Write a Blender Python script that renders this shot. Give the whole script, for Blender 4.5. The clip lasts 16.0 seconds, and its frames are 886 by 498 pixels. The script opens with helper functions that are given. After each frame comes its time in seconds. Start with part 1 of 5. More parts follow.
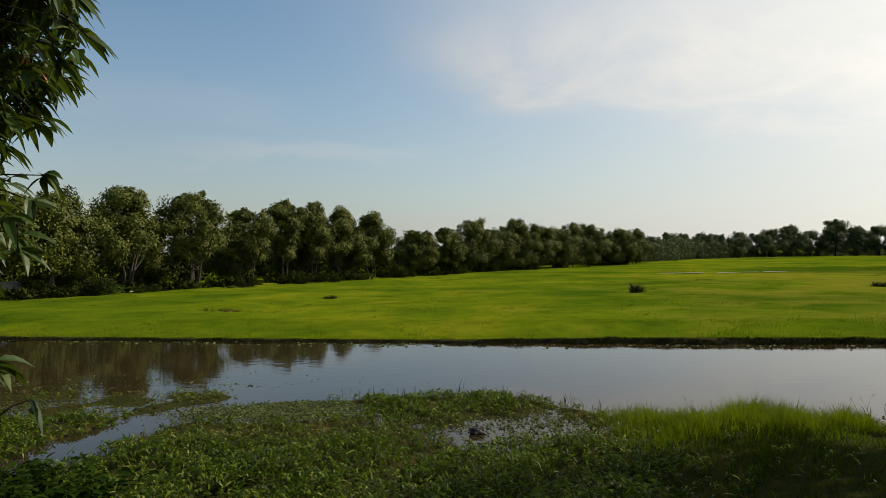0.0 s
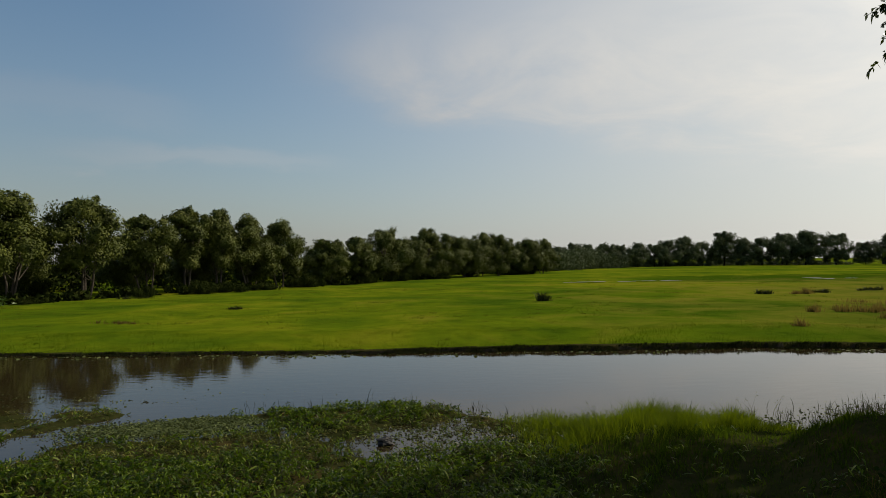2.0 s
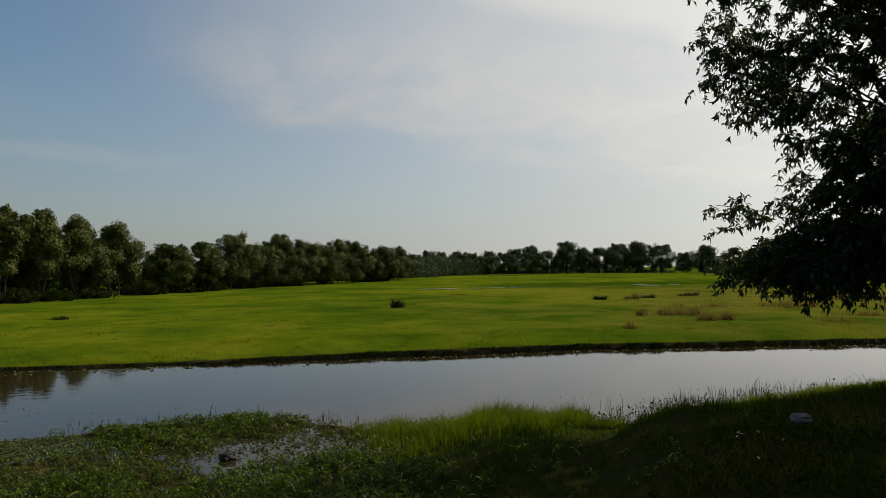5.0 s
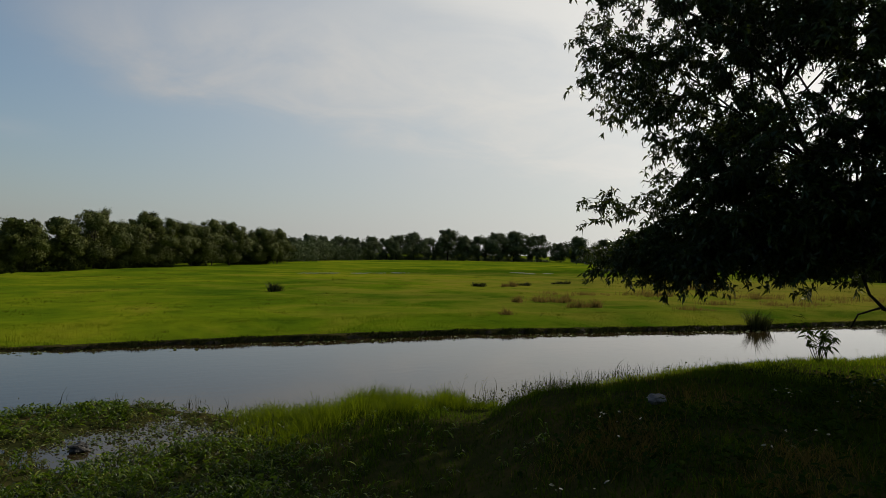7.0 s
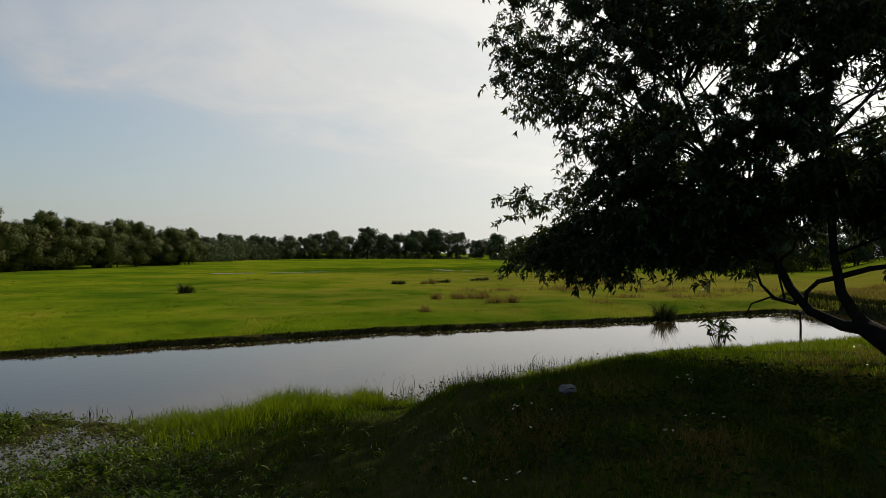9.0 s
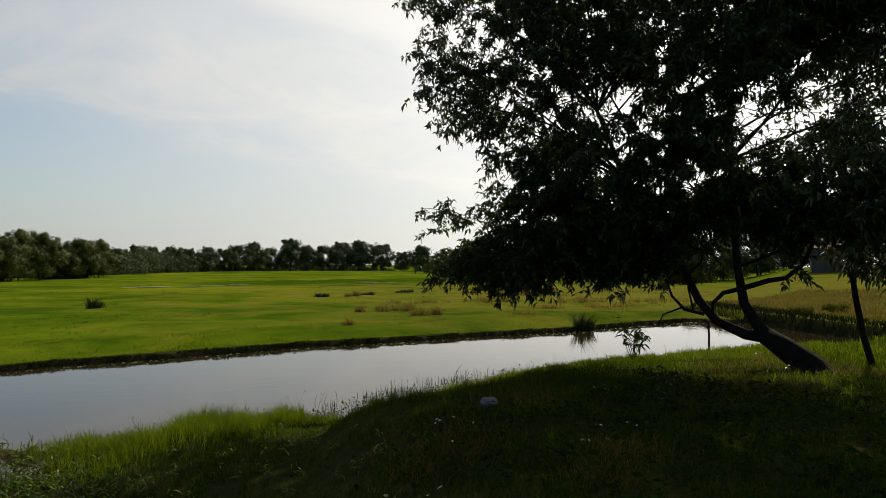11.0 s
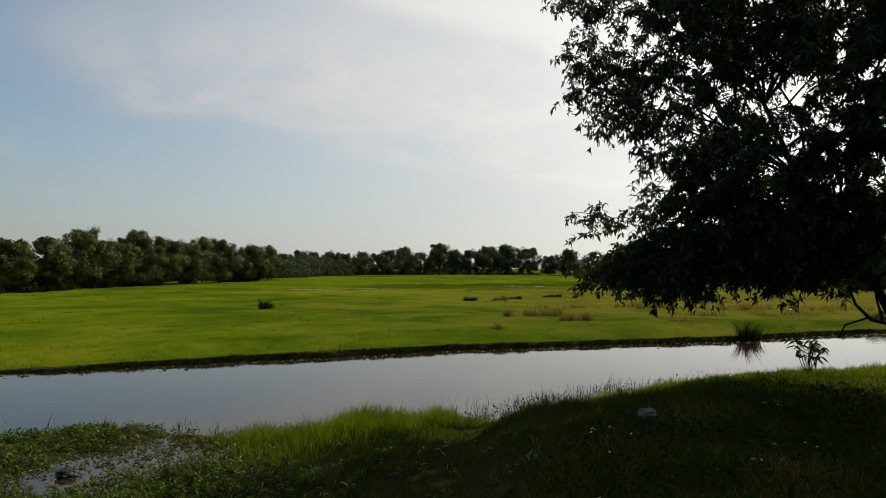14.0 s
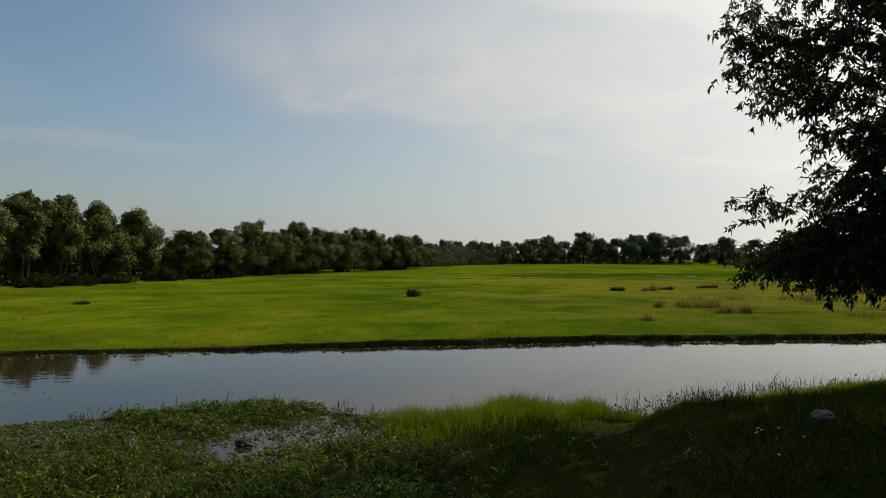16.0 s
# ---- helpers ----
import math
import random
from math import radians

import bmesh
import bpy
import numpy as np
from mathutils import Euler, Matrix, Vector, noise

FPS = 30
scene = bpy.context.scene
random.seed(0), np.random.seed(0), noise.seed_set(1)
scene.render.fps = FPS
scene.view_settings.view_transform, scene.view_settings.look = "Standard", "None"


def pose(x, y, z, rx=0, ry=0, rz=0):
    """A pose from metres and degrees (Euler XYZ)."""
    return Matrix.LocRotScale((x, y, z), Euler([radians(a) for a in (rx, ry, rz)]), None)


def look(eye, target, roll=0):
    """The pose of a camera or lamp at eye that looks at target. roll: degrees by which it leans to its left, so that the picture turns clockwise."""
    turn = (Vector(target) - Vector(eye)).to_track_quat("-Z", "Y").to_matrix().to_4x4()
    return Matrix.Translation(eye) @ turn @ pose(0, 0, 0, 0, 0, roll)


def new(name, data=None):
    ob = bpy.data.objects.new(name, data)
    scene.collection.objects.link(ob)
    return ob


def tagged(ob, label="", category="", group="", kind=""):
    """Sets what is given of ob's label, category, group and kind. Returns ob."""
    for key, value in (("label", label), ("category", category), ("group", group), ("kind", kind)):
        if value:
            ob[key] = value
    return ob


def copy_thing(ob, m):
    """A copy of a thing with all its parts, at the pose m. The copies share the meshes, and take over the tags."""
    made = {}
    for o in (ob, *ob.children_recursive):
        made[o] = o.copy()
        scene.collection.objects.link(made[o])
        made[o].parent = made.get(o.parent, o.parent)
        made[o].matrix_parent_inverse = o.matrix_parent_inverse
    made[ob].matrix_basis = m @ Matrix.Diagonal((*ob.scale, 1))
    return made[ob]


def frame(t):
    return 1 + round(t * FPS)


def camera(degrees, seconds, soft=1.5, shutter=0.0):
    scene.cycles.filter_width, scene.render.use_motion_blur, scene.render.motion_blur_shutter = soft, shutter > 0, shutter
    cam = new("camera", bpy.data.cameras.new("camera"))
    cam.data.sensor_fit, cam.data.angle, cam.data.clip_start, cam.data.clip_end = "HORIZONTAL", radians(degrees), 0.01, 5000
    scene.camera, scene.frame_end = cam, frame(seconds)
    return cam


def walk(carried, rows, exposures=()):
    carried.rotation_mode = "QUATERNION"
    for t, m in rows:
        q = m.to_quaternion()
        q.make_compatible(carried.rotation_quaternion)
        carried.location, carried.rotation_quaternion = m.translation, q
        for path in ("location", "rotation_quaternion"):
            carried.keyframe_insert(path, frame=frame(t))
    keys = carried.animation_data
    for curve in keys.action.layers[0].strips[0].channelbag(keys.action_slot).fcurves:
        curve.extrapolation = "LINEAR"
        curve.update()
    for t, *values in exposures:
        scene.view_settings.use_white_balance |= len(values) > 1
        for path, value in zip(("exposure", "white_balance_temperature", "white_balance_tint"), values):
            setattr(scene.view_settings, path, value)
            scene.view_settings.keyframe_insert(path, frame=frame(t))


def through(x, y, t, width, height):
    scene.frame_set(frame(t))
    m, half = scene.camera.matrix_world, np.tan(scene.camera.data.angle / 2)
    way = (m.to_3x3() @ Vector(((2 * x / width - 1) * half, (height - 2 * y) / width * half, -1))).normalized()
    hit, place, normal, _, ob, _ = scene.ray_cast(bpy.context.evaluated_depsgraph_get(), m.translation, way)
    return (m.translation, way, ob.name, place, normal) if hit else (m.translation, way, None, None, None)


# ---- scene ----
cam = camera(67.6, 16.0, soft=0.85)
PATH = [
    (0, (-0.04, 0.324, 2.614), (-0.019, 2.324, 2.623), -0.6),
    (0.5, (-0.027, 0.346, 2.611), (0.077, 2.343, 2.627), -0.4),
    (1, (-0.012, 0.364, 2.611), (0.18, 2.355, 2.636), -0.7),
    (1.5, (-0.004, 0.373, 2.61), (0.235, 2.358, 2.636), -0.2),
    (2, (0.004, 0.37, 2.607), (0.291, 2.349, 2.642), -0.5),
    (2.5, (0.007, 0.368, 2.604), (0.353, 2.338, 2.634), -0.2),
    (3, (0.015, 0.366, 2.602), (0.413, 2.326, 2.632), -0.3),
    (3.5, (0.025, 0.365, 2.598), (0.467, 2.315, 2.633), -0.4),
    (4, (0.037, 0.366, 2.596), (0.545, 2.299, 2.64), -0.1),
    (4.2, (0.043, 0.368, 2.595), (0.596, 2.289, 2.648), -0.2),
    (6.5, (0.122, 0.435, 2.564), (1.063, 2.2, 2.584), 0.9),
    (7, (0.14, 0.457, 2.559), (1.165, 2.174, 2.573), 1.2),
    (7.5, (0.15, 0.469, 2.56), (1.226, 2.155, 2.566), 1.3),
    (8, (0.159, 0.471, 2.559), (1.266, 2.137, 2.56), 1.1),
    (8.5, (0.176, 0.464, 2.555), (1.338, 2.092, 2.561), 0.8),
    (9, (0.209, 0.434, 2.548), (1.433, 2.015, 2.559), 0.5),
    (9.5, (0.232, 0.434, 2.548), (1.527, 1.958, 2.548), 0.7),
    (9.7, (0.239, 0.431, 2.549), (1.554, 1.938, 2.554), 0.7),
    (10.8, (0.23, 0.412, 2.572), (1.624, 1.846, 2.614), 0.45),
    (11.8, (0.217, 0.392, 2.594), (1.586, 1.848, 2.674), 0.2),
    (12, (0.211, 0.393, 2.594), (1.566, 1.862, 2.678), 0.2),
    (12.5, (0.195, 0.396, 2.591), (1.499, 1.91, 2.673), 0.1),
    (13, (0.177, 0.405, 2.589), (1.399, 1.988, 2.649), -0.1),
    (13.5, (0.167, 0.41, 2.594), (1.294, 2.061, 2.657), 0.0),
    (14, (0.149, 0.422, 2.599), (1.196, 2.125, 2.656), 0.4),
    (14.5, (0.125, 0.425, 2.601), (1.049, 2.198, 2.645), 0.4),
    (15, (0.103, 0.421, 2.597), (0.958, 2.229, 2.635), 0.7),
    (15.5, (0.087, 0.429, 2.595), (0.866, 2.271, 2.615), 0.9),
    (16, (0.084, 0.44, 2.595), (0.744, 2.328, 2.616), 0.4),
]
STOPS = [(0, 0.28), (0.5, 0.19), (1.5, -0.05), (3.5, -0.20), (6.5, -0.30), (8, -0.22), (9.5, 0.00), (12, 0.08), (13.5, 0.00), (16, -0.12)]
WARMTH = {0: 7300, 0.5: 7250, 1.5: 7150, 6.5: 6960, 9.5: 7060, 12: 7060}
EXPOSURES = [(t, stops, WARMTH.get(t, 7000), 10) for t, stops in STOPS]
walk(cam, [(t, look(eye, target, roll)) for t, eye, target, roll in PATH], EXPOSURES)

# ---------------------------------------------------------------- light
SUN_AZ, SUN_EL = radians(71), radians(39)      # from +y towards +x
sun_way = Vector((math.sin(SUN_AZ) * math.cos(SUN_EL), math.cos(SUN_AZ) * math.cos(SUN_EL), math.sin(SUN_EL)))
sun = new("sun", bpy.data.lights.new("sun", "SUN"))
sun.data.energy, sun.data.angle, sun.data.color = 4.4, radians(0.6), (1.0, 0.93, 0.80)
sun.matrix_world = look(sun_way * 60, (0, 0, 0))


def node(tree, kind, **values):
    n = tree.nodes.new(kind)
    for key, value in values.items():
        n.inputs[key].default_value = value
    return n


def maths(tree, op, a, b=None, c=None):
    n = tree.nodes.new("ShaderNodeMath")
    n.operation = op
    for slot, v in enumerate((a, b, c)):
        if v is None:
            continue
        if isinstance(v, (int, float)):
            n.inputs[slot].default_value = v
        else:
            tree.links.new(v, n.inputs[slot])
    return n.outputs[0]


def ramp(tree, fac, stops):
    n = tree.nodes.new("ShaderNodeValToRGB")
    while len(n.color_ramp.elements) < len(stops):
        n.color_ramp.elements.new(0.5)
    for e, (p, c) in zip(n.color_ramp.elements, stops):
        e.position, e.color = p, (*c, 1) if len(c) == 3 else c
    tree.links.new(fac, n.inputs[0])
    return n.outputs[0]


def mix(tree, fac, a, b, blend="MIX"):
    n = tree.nodes.new("ShaderNodeMix")
    n.data_type, n.blend_type = "RGBA", blend
    for slot, v in ((0, fac), (6, a), (7, b)):
        if isinstance(v, (int, float)):
            n.inputs[slot].default_value = v
        elif isinstance(v, tuple):
            n.inputs[slot].default_value = (*v, 1)
        else:
            tree.links.new(v, n.inputs[slot])
    return n.outputs[2]


world = bpy.data.worlds.new("sky")
world.use_nodes = True
scene.world = world
wt = world.node_tree
wt.nodes.clear()
sky = wt.nodes.new("ShaderNodeTexSky")
sky.sky_type, sky.sun_disc, sky.sun_elevation, sky.sun_rotation = "NISHITA", False, SUN_EL, SUN_AZ
sky.air_density, sky.dust_density, sky.ozone_density = 1.15, 0.35, 1.0
way = wt.nodes.new("ShaderNodeTexCoord").outputs["Generated"]
sep = wt.nodes.new("ShaderNodeSeparateXYZ")
wt.links.new(way, sep.inputs[0])
lift = maths(wt, "ADD", maths(wt, "MAXIMUM", sep.outputs[2], 0.0), 0.16)
flat = wt.nodes.new("ShaderNodeCombineXYZ")
wt.links.new(maths(wt, "DIVIDE", sep.outputs[0], lift), flat.inputs[0])
wt.links.new(maths(wt, "DIVIDE", sep.outputs[1], lift), flat.inputs[1])
veil = node(wt, "ShaderNodeTexNoise", Scale=0.7, Detail=5.0, Roughness=0.5, Distortion=0.35)
wisp = node(wt, "ShaderNodeTexNoise", Scale=2.2, Detail=6.0, Roughness=0.6, Distortion=0.6)
for n in (veil, wisp):
    wt.links.new(flat.outputs[0], n.inputs["Vector"])
toward = wt.nodes.new("ShaderNodeVectorMath")
toward.operation = "DOT_PRODUCT"
toward.inputs[1].default_value = sun_way
wt.links.new(way, toward.inputs[0])
near_sun = maths(wt, "MAXIMUM", toward.outputs["Value"], 0.0)


def soft_step(v, low, high):
    n = wt.nodes.new("ShaderNodeMapRange")
    n.interpolation_type = "SMOOTHSTEP"
    for key, x in (("Value", v), ("From Min", low), ("From Max", high)):
        if isinstance(x, (int, float)):
            n.inputs[key].default_value = x
        else:
            wt.links.new(x, n.inputs[key])
    return n.outputs[0]


def many(*terms):
    out = terms[0]
    for x in terms[1:]:
        out = maths(wt, "MULTIPLY", out, x)
    return out


# bearing and height in the sky, in degrees, frayed by noise
fray = maths(wt, "SUBTRACT", wisp.outputs[0], 0.5)
billow = maths(wt, "SUBTRACT", veil.outputs[0], 0.5)
bearing = maths(wt, "MULTIPLY_ADD", billow, 22.0, maths(wt, "DEGREES", maths(wt, "ARCTAN2", sep.outputs[0], sep.outputs[1])))
above = maths(wt, "MULTIPLY_ADD", fray, 3.2, maths(wt, "MULTIPLY_ADD", billow, 5.0, maths(wt, "DEGREES", maths(wt, "ARCSINE", sep.outputs[2]))))
floor_ = maths(wt, "MULTIPLY_ADD", bearing, -0.16, 12.9)
broad_sheet = many(soft_step(bearing, -6.0, 9.0), soft_step(maths(wt, "SUBTRACT", above, floor_), -1.2, 2.4), maths(wt, "MULTIPLY_ADD", fray, 3.2, 1.0), soft_step(maths(wt, "MULTIPLY", above, -1.0), -24.0, -15.5), 0.55)
high_sheet = many(soft_step(maths(wt, "ADD", above, maths(wt, "MULTIPLY", bearing, 0.36)), 29.0, 33.0), soft_step(bearing, 12.0, 22.0), soft_step(maths(wt, "MULTIPLY", above, -1.0), -44.0, -30.0), 0.65)
streak = many(soft_step(bearing, -26.0, -15.0), soft_step(maths(wt, "MULTIPLY", bearing, -1.0), -1.0, 9.0), soft_step(above, 7.0, 8.3), soft_step(maths(wt, "MULTIPLY", above, -1.0), -10.0, -8.6), 0.22)
faint = many(soft_step(above, 10.0, 11.6), soft_step(maths(wt, "MULTIPLY", above, -1.0), -14.0, -12.4), soft_step(maths(wt, "MULTIPLY", bearing, -1.0), 8.0, 18.0), 0.10)
glare = many(soft_step(near_sun, 0.20, 0.88), maths(wt, "MULTIPLY_ADD", veil.outputs[0], 0.35, 0.62))
low_haze = maths(wt, "MULTIPLY", maths(wt, "POWER", maths(wt, "SUBTRACT", 1.0, maths(wt, "MAXIMUM", sep.outputs[2], 0.0)), 5.5), 0.95)
thin = 1.0
for layer in (broad_sheet, high_sheet, streak, faint, glare, low_haze):
    thin = maths(wt, "MULTIPLY", thin, maths(wt, "SUBTRACT", 1.0, layer))
cover = maths(wt, "SUBTRACT", 1.0, thin)
bright = maths(wt, "MULTIPLY_ADD", maths(wt, "POWER", near_sun, 1.7), 7.9, 3.7)
below = wt.nodes.new("ShaderNodeVectorMath")
below.operation = "DOT_PRODUCT"
below.inputs[1].default_value = (math.sin(SUN_AZ), math.cos(SUN_AZ), 0)
wt.links.new(way, below.inputs[0])
low_glow = maths(wt, "POWER", maths(wt, "MAXIMUM", below.outputs["Value"], 0.0), 12.0)
bright = maths(wt, "MULTIPLY_ADD", low_glow, 3.6, bright)
for layer, gain in ((streak, 3.4), (faint, 4.0), (high_sheet, 1.0), (broad_sheet, 0.7)):
    bright = maths(wt, "MULTIPLY_ADD", layer, gain, bright)
tint = ramp(wt, near_sun, [(0.0, (0.95, 0.95, 1.02)), (0.35, (0.93, 0.965, 1.04)), (0.75, (0.955, 0.975, 0.98))])
bright = maths(wt, "MINIMUM", bright, 12.6)
cloud = mix(wt, 1.0, tint, bright, "MULTIPLY")
clear = mix(wt, 1.0, sky.outputs[0], (0.70, 0.97, 1.14), "MULTIPLY")
clouded = mix(wt, cover, clear, cloud)
back = node(wt, "ShaderNodeBackground", Strength=0.09)
wt.links.new(clouded, back.inputs[0])
wt.links.new(back.outputs[0], wt.nodes.new("ShaderNodeOutputWorld").inputs[0])


# ---------------------------------------------------------------- materials
def material(name):
    m = bpy.data.materials.new(name)
    m.use_nodes = True
    t = m.node_tree
    return m, t, t.nodes["Principled BSDF"]


def foliage(name, stops, rough=0.45, through=0.35, lean=(0.10, 0.16, 0.01), specular=0.5, patch=0.7, speck=0.6):
    """Leaf: its colour varies leaf by leaf and in broad patches; light passes through it."""
    m, t, p = material(name)
    rnd = t.nodes.new("ShaderNodeNewGeometry").outputs["Random Per Island"]
    broad = node(t, "ShaderNodeTexNoise", Scale=0.9, Detail=3.0)
    t.links.new(t.nodes.new("ShaderNodeTexCoord").outputs["Object"], broad.inputs["Vector"])
    fac = maths(t, "MULTIPLY_ADD", broad.outputs[0], patch, maths(t, "MULTIPLY_ADD", rnd, speck, 0.5 - 0.5 * (patch + speck)))
    colour = ramp(t, fac, [(at, tuple(0.82 * v for v in c)) for at, c in stops])
    t.links.new(colour, p.inputs["Base Color"])
    p.inputs["Roughness"].default_value = rough
    p.inputs["Specular IOR Level"].default_value = specular
    glow = t.nodes.new("ShaderNodeBsdfTranslucent")
    t.links.new(mix(t, 0.5, colour, tuple(0.82 * v for v in lean)), glow.inputs[0])
    both = node(t, "ShaderNodeMixShader", Fac=through)
    t.links.new(p.outputs[0], both.inputs[1])
    t.links.new(glow.outputs[0], both.inputs[2])
    t.links.new(both.outputs[0], t.nodes["Material Output"].inputs[0])
    return m


def surface(name, scale, stops, rough=0.85, bump=0.3, fine=6.0, depth=0.02, shine=0.12):
    """Ground, bark or plaster: patches and grain with a little relief, at real size."""
    m, t, p = material(name)
    where = t.nodes.new("ShaderNodeTexCoord").outputs["Object"]
    big = node(t, "ShaderNodeTexNoise", Scale=scale, Detail=6.0, Roughness=0.6)
    small = node(t, "ShaderNodeTexNoise", Scale=scale * fine, Detail=5.0, Roughness=0.65)
    for n in (big, small):
        t.links.new(where, n.inputs["Vector"])
    fac = maths(t, "MULTIPLY_ADD", small.outputs[0], 0.45, maths(t, "MULTIPLY", big.outputs[0], 0.55))
    t.links.new(ramp(t, fac, stops), p.inputs["Base Color"])
    p.inputs["Roughness"].default_value = rough
    p.inputs["Specular IOR Level"].default_value = shine
    b = node(t, "ShaderNodeBump", Strength=bump, Distance=depth)
    t.links.new(small.outputs[0], b.inputs["Height"])
    t.links.new(b.outputs[0], p.inputs["Normal"])
    return m


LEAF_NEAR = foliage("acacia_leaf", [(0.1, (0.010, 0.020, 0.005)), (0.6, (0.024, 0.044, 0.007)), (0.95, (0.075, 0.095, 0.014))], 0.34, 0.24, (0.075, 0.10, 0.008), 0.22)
# broad light and dark patches stand in for lit and shaded clumps
LEAF_FAR = foliage("tree_leaf", [(0.15, (0.030, 0.042, 0.010)), (0.5, (0.088, 0.108, 0.018)), (0.85, (0.165, 0.172, 0.032)), (1.0, (0.23, 0.22, 0.046))], 0.6, 0.10, (0.07, 0.09, 0.008), 0.12, 0.9, 0.18)
# haze over the far trees is put into this paler leaf colour
LEAF_HAZED = foliage("hazed_leaf", [(0.1, (0.042, 0.060, 0.027)), (0.55, (0.082, 0.108, 0.044)), (0.95, (0.14, 0.165, 0.06))], 0.7, 0.14, (0.07, 0.10, 0.02), 0.1, 0.9, 0.3)
LEAF_MANGO = foliage("mango_leaf", [(0.1, (0.012, 0.030, 0.007)), (0.6, (0.036, 0.074, 0.012)), (0.95, (0.12, 0.15, 0.02))], 0.45, 0.30, (0.12, 0.17, 0.01), 0.3)
# pale glossy leaf, added to stand in for glints on the bank
GLINT_LEAF = foliage("glint_leaf", [(0.1, (0.05, 0.06, 0.02)), (0.6, (0.14, 0.14, 0.06)), (0.95, (0.30, 0.27, 0.14))], 0.2, 0.2, (0.2, 0.2, 0.05), 0.9)
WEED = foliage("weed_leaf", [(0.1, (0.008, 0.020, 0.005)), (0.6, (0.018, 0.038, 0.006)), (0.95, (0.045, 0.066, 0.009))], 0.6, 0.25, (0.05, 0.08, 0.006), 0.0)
MARSH = foliage("marsh_leaf", [(0.08, (0.040, 0.036, 0.009)), (0.28, (0.008, 0.019, 0.003)), (0.52, (0.042, 0.086, 0.004)), (0.80, (0.115, 0.175, 0.010)), (1.0, (0.30, 0.33, 0.07))], 0.42, 0.38, (0.145, 0.25, 0.004), 0.10, 0.5, 0.85)
# bank grass in its sunlit colour; the mound has a darkened copy
LIT_GRASS = foliage("bank_grass", [(0.1, (0.045, 0.074, 0.004)), (0.5, (0.092, 0.135, 0.007)), (0.85, (0.16, 0.19, 0.014)), (1.0, (0.26, 0.22, 0.07))], 0.55, 0.5, (0.21, 0.28, 0.006), 0.06, 0.8, 0.5)
PALE_WEED = foliage("floating_leaf", [(0.1, (0.04, 0.05, 0.016)), (0.6, (0.09, 0.115, 0.035)), (0.95, (0.17, 0.20, 0.07))], 0.6, 0.2, (0.12, 0.15, 0.03), 0.1)
DRY = foliage("dry_grass", [(0.1, (0.045, 0.034, 0.008)), (0.6, (0.10, 0.074, 0.016)), (0.95, (0.18, 0.13, 0.035))], 0.7, 0.5, (0.24, 0.18, 0.045), 0.05)
DARK_TUFT = foliage("dark_tussock", [(0.1, (0.012, 0.020, 0.006)), (0.6, (0.030, 0.040, 0.010)), (0.95, (0.07, 0.07, 0.026))], 0.6, 0.2, (0.05, 0.06, 0.01), 0.1)
# shade and wet soil of the bank faces are put into this dark colour
SHADED_SEDGE = foliage("shaded_sedge", [(0.1, (0.008, 0.010, 0.003)), (0.6, (0.020, 0.026, 0.006)), (0.95, (0.05, 0.06, 0.012))], 0.7, 0.15, (0.03, 0.04, 0.006), 0.05)
FIELD_CLUMP = foliage("field_clump", [(0.1, (0.062, 0.082, 0.006)), (0.6, (0.095, 0.115, 0.008)), (0.9, (0.13, 0.13, 0.014)), (1.0, (0.16, 0.13, 0.03))], 0.7, 0.4, (0.10, 0.14, 0.005), 0.02)
OLIVE_WEED = foliage("olive_weed", [(0.15, (0.045, 0.035, 0.010)), (0.45, (0.055, 0.080, 0.010)), (0.75, (0.13, 0.16, 0.02)), (1.0, (0.28, 0.22, 0.07))], 0.5, 0.3, (0.14, 0.15, 0.02), 0.1, 0.5, 0.85)
# shrub green, darkened to hold the shade under the tree row
SHADED_SHRUB_LEAF = foliage("shaded_shrub_leaf", [(0.1, (0.012, 0.020, 0.005)), (0.6, (0.028, 0.040, 0.009)), (0.95, (0.07, 0.075, 0.018))], 0.7, 0.06, (0.04, 0.05, 0.008), 0.0)
BROAD_LEAF = foliage("broad_leaf", [(0.1, (0.03, 0.07, 0.012)), (0.6, (0.06, 0.12, 0.02)), (0.95, (0.14, 0.20, 0.04))], 0.4, 0.3, (0.10, 0.18, 0.02), 0.4)
PALE_BARK = surface("pale_bark", 5.0, [(0.3, (0.035, 0.03, 0.024)), (0.55, (0.08, 0.068, 0.055)), (0.75, (0.15, 0.13, 0.11))], 0.9, 0.6, 5.0, 0.03, 0.05)
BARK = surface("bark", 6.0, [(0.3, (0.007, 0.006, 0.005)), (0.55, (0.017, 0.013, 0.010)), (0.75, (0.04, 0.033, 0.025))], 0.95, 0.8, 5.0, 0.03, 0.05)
SOIL = surface("bank_soil", 0.8, [(0.3, (0.012, 0.017, 0.005)), (0.5, (0.025, 0.027, 0.009)), (0.72, (0.06, 0.042, 0.017))], 0.95, 0.5, 9.0, 0.04, 0.0)
MUD = surface("river_mud", 0.7, [(0.3, (0.007, 0.006, 0.004)), (0.7, (0.018, 0.014, 0.008))], 0.8, 0.3, shine=0.1)


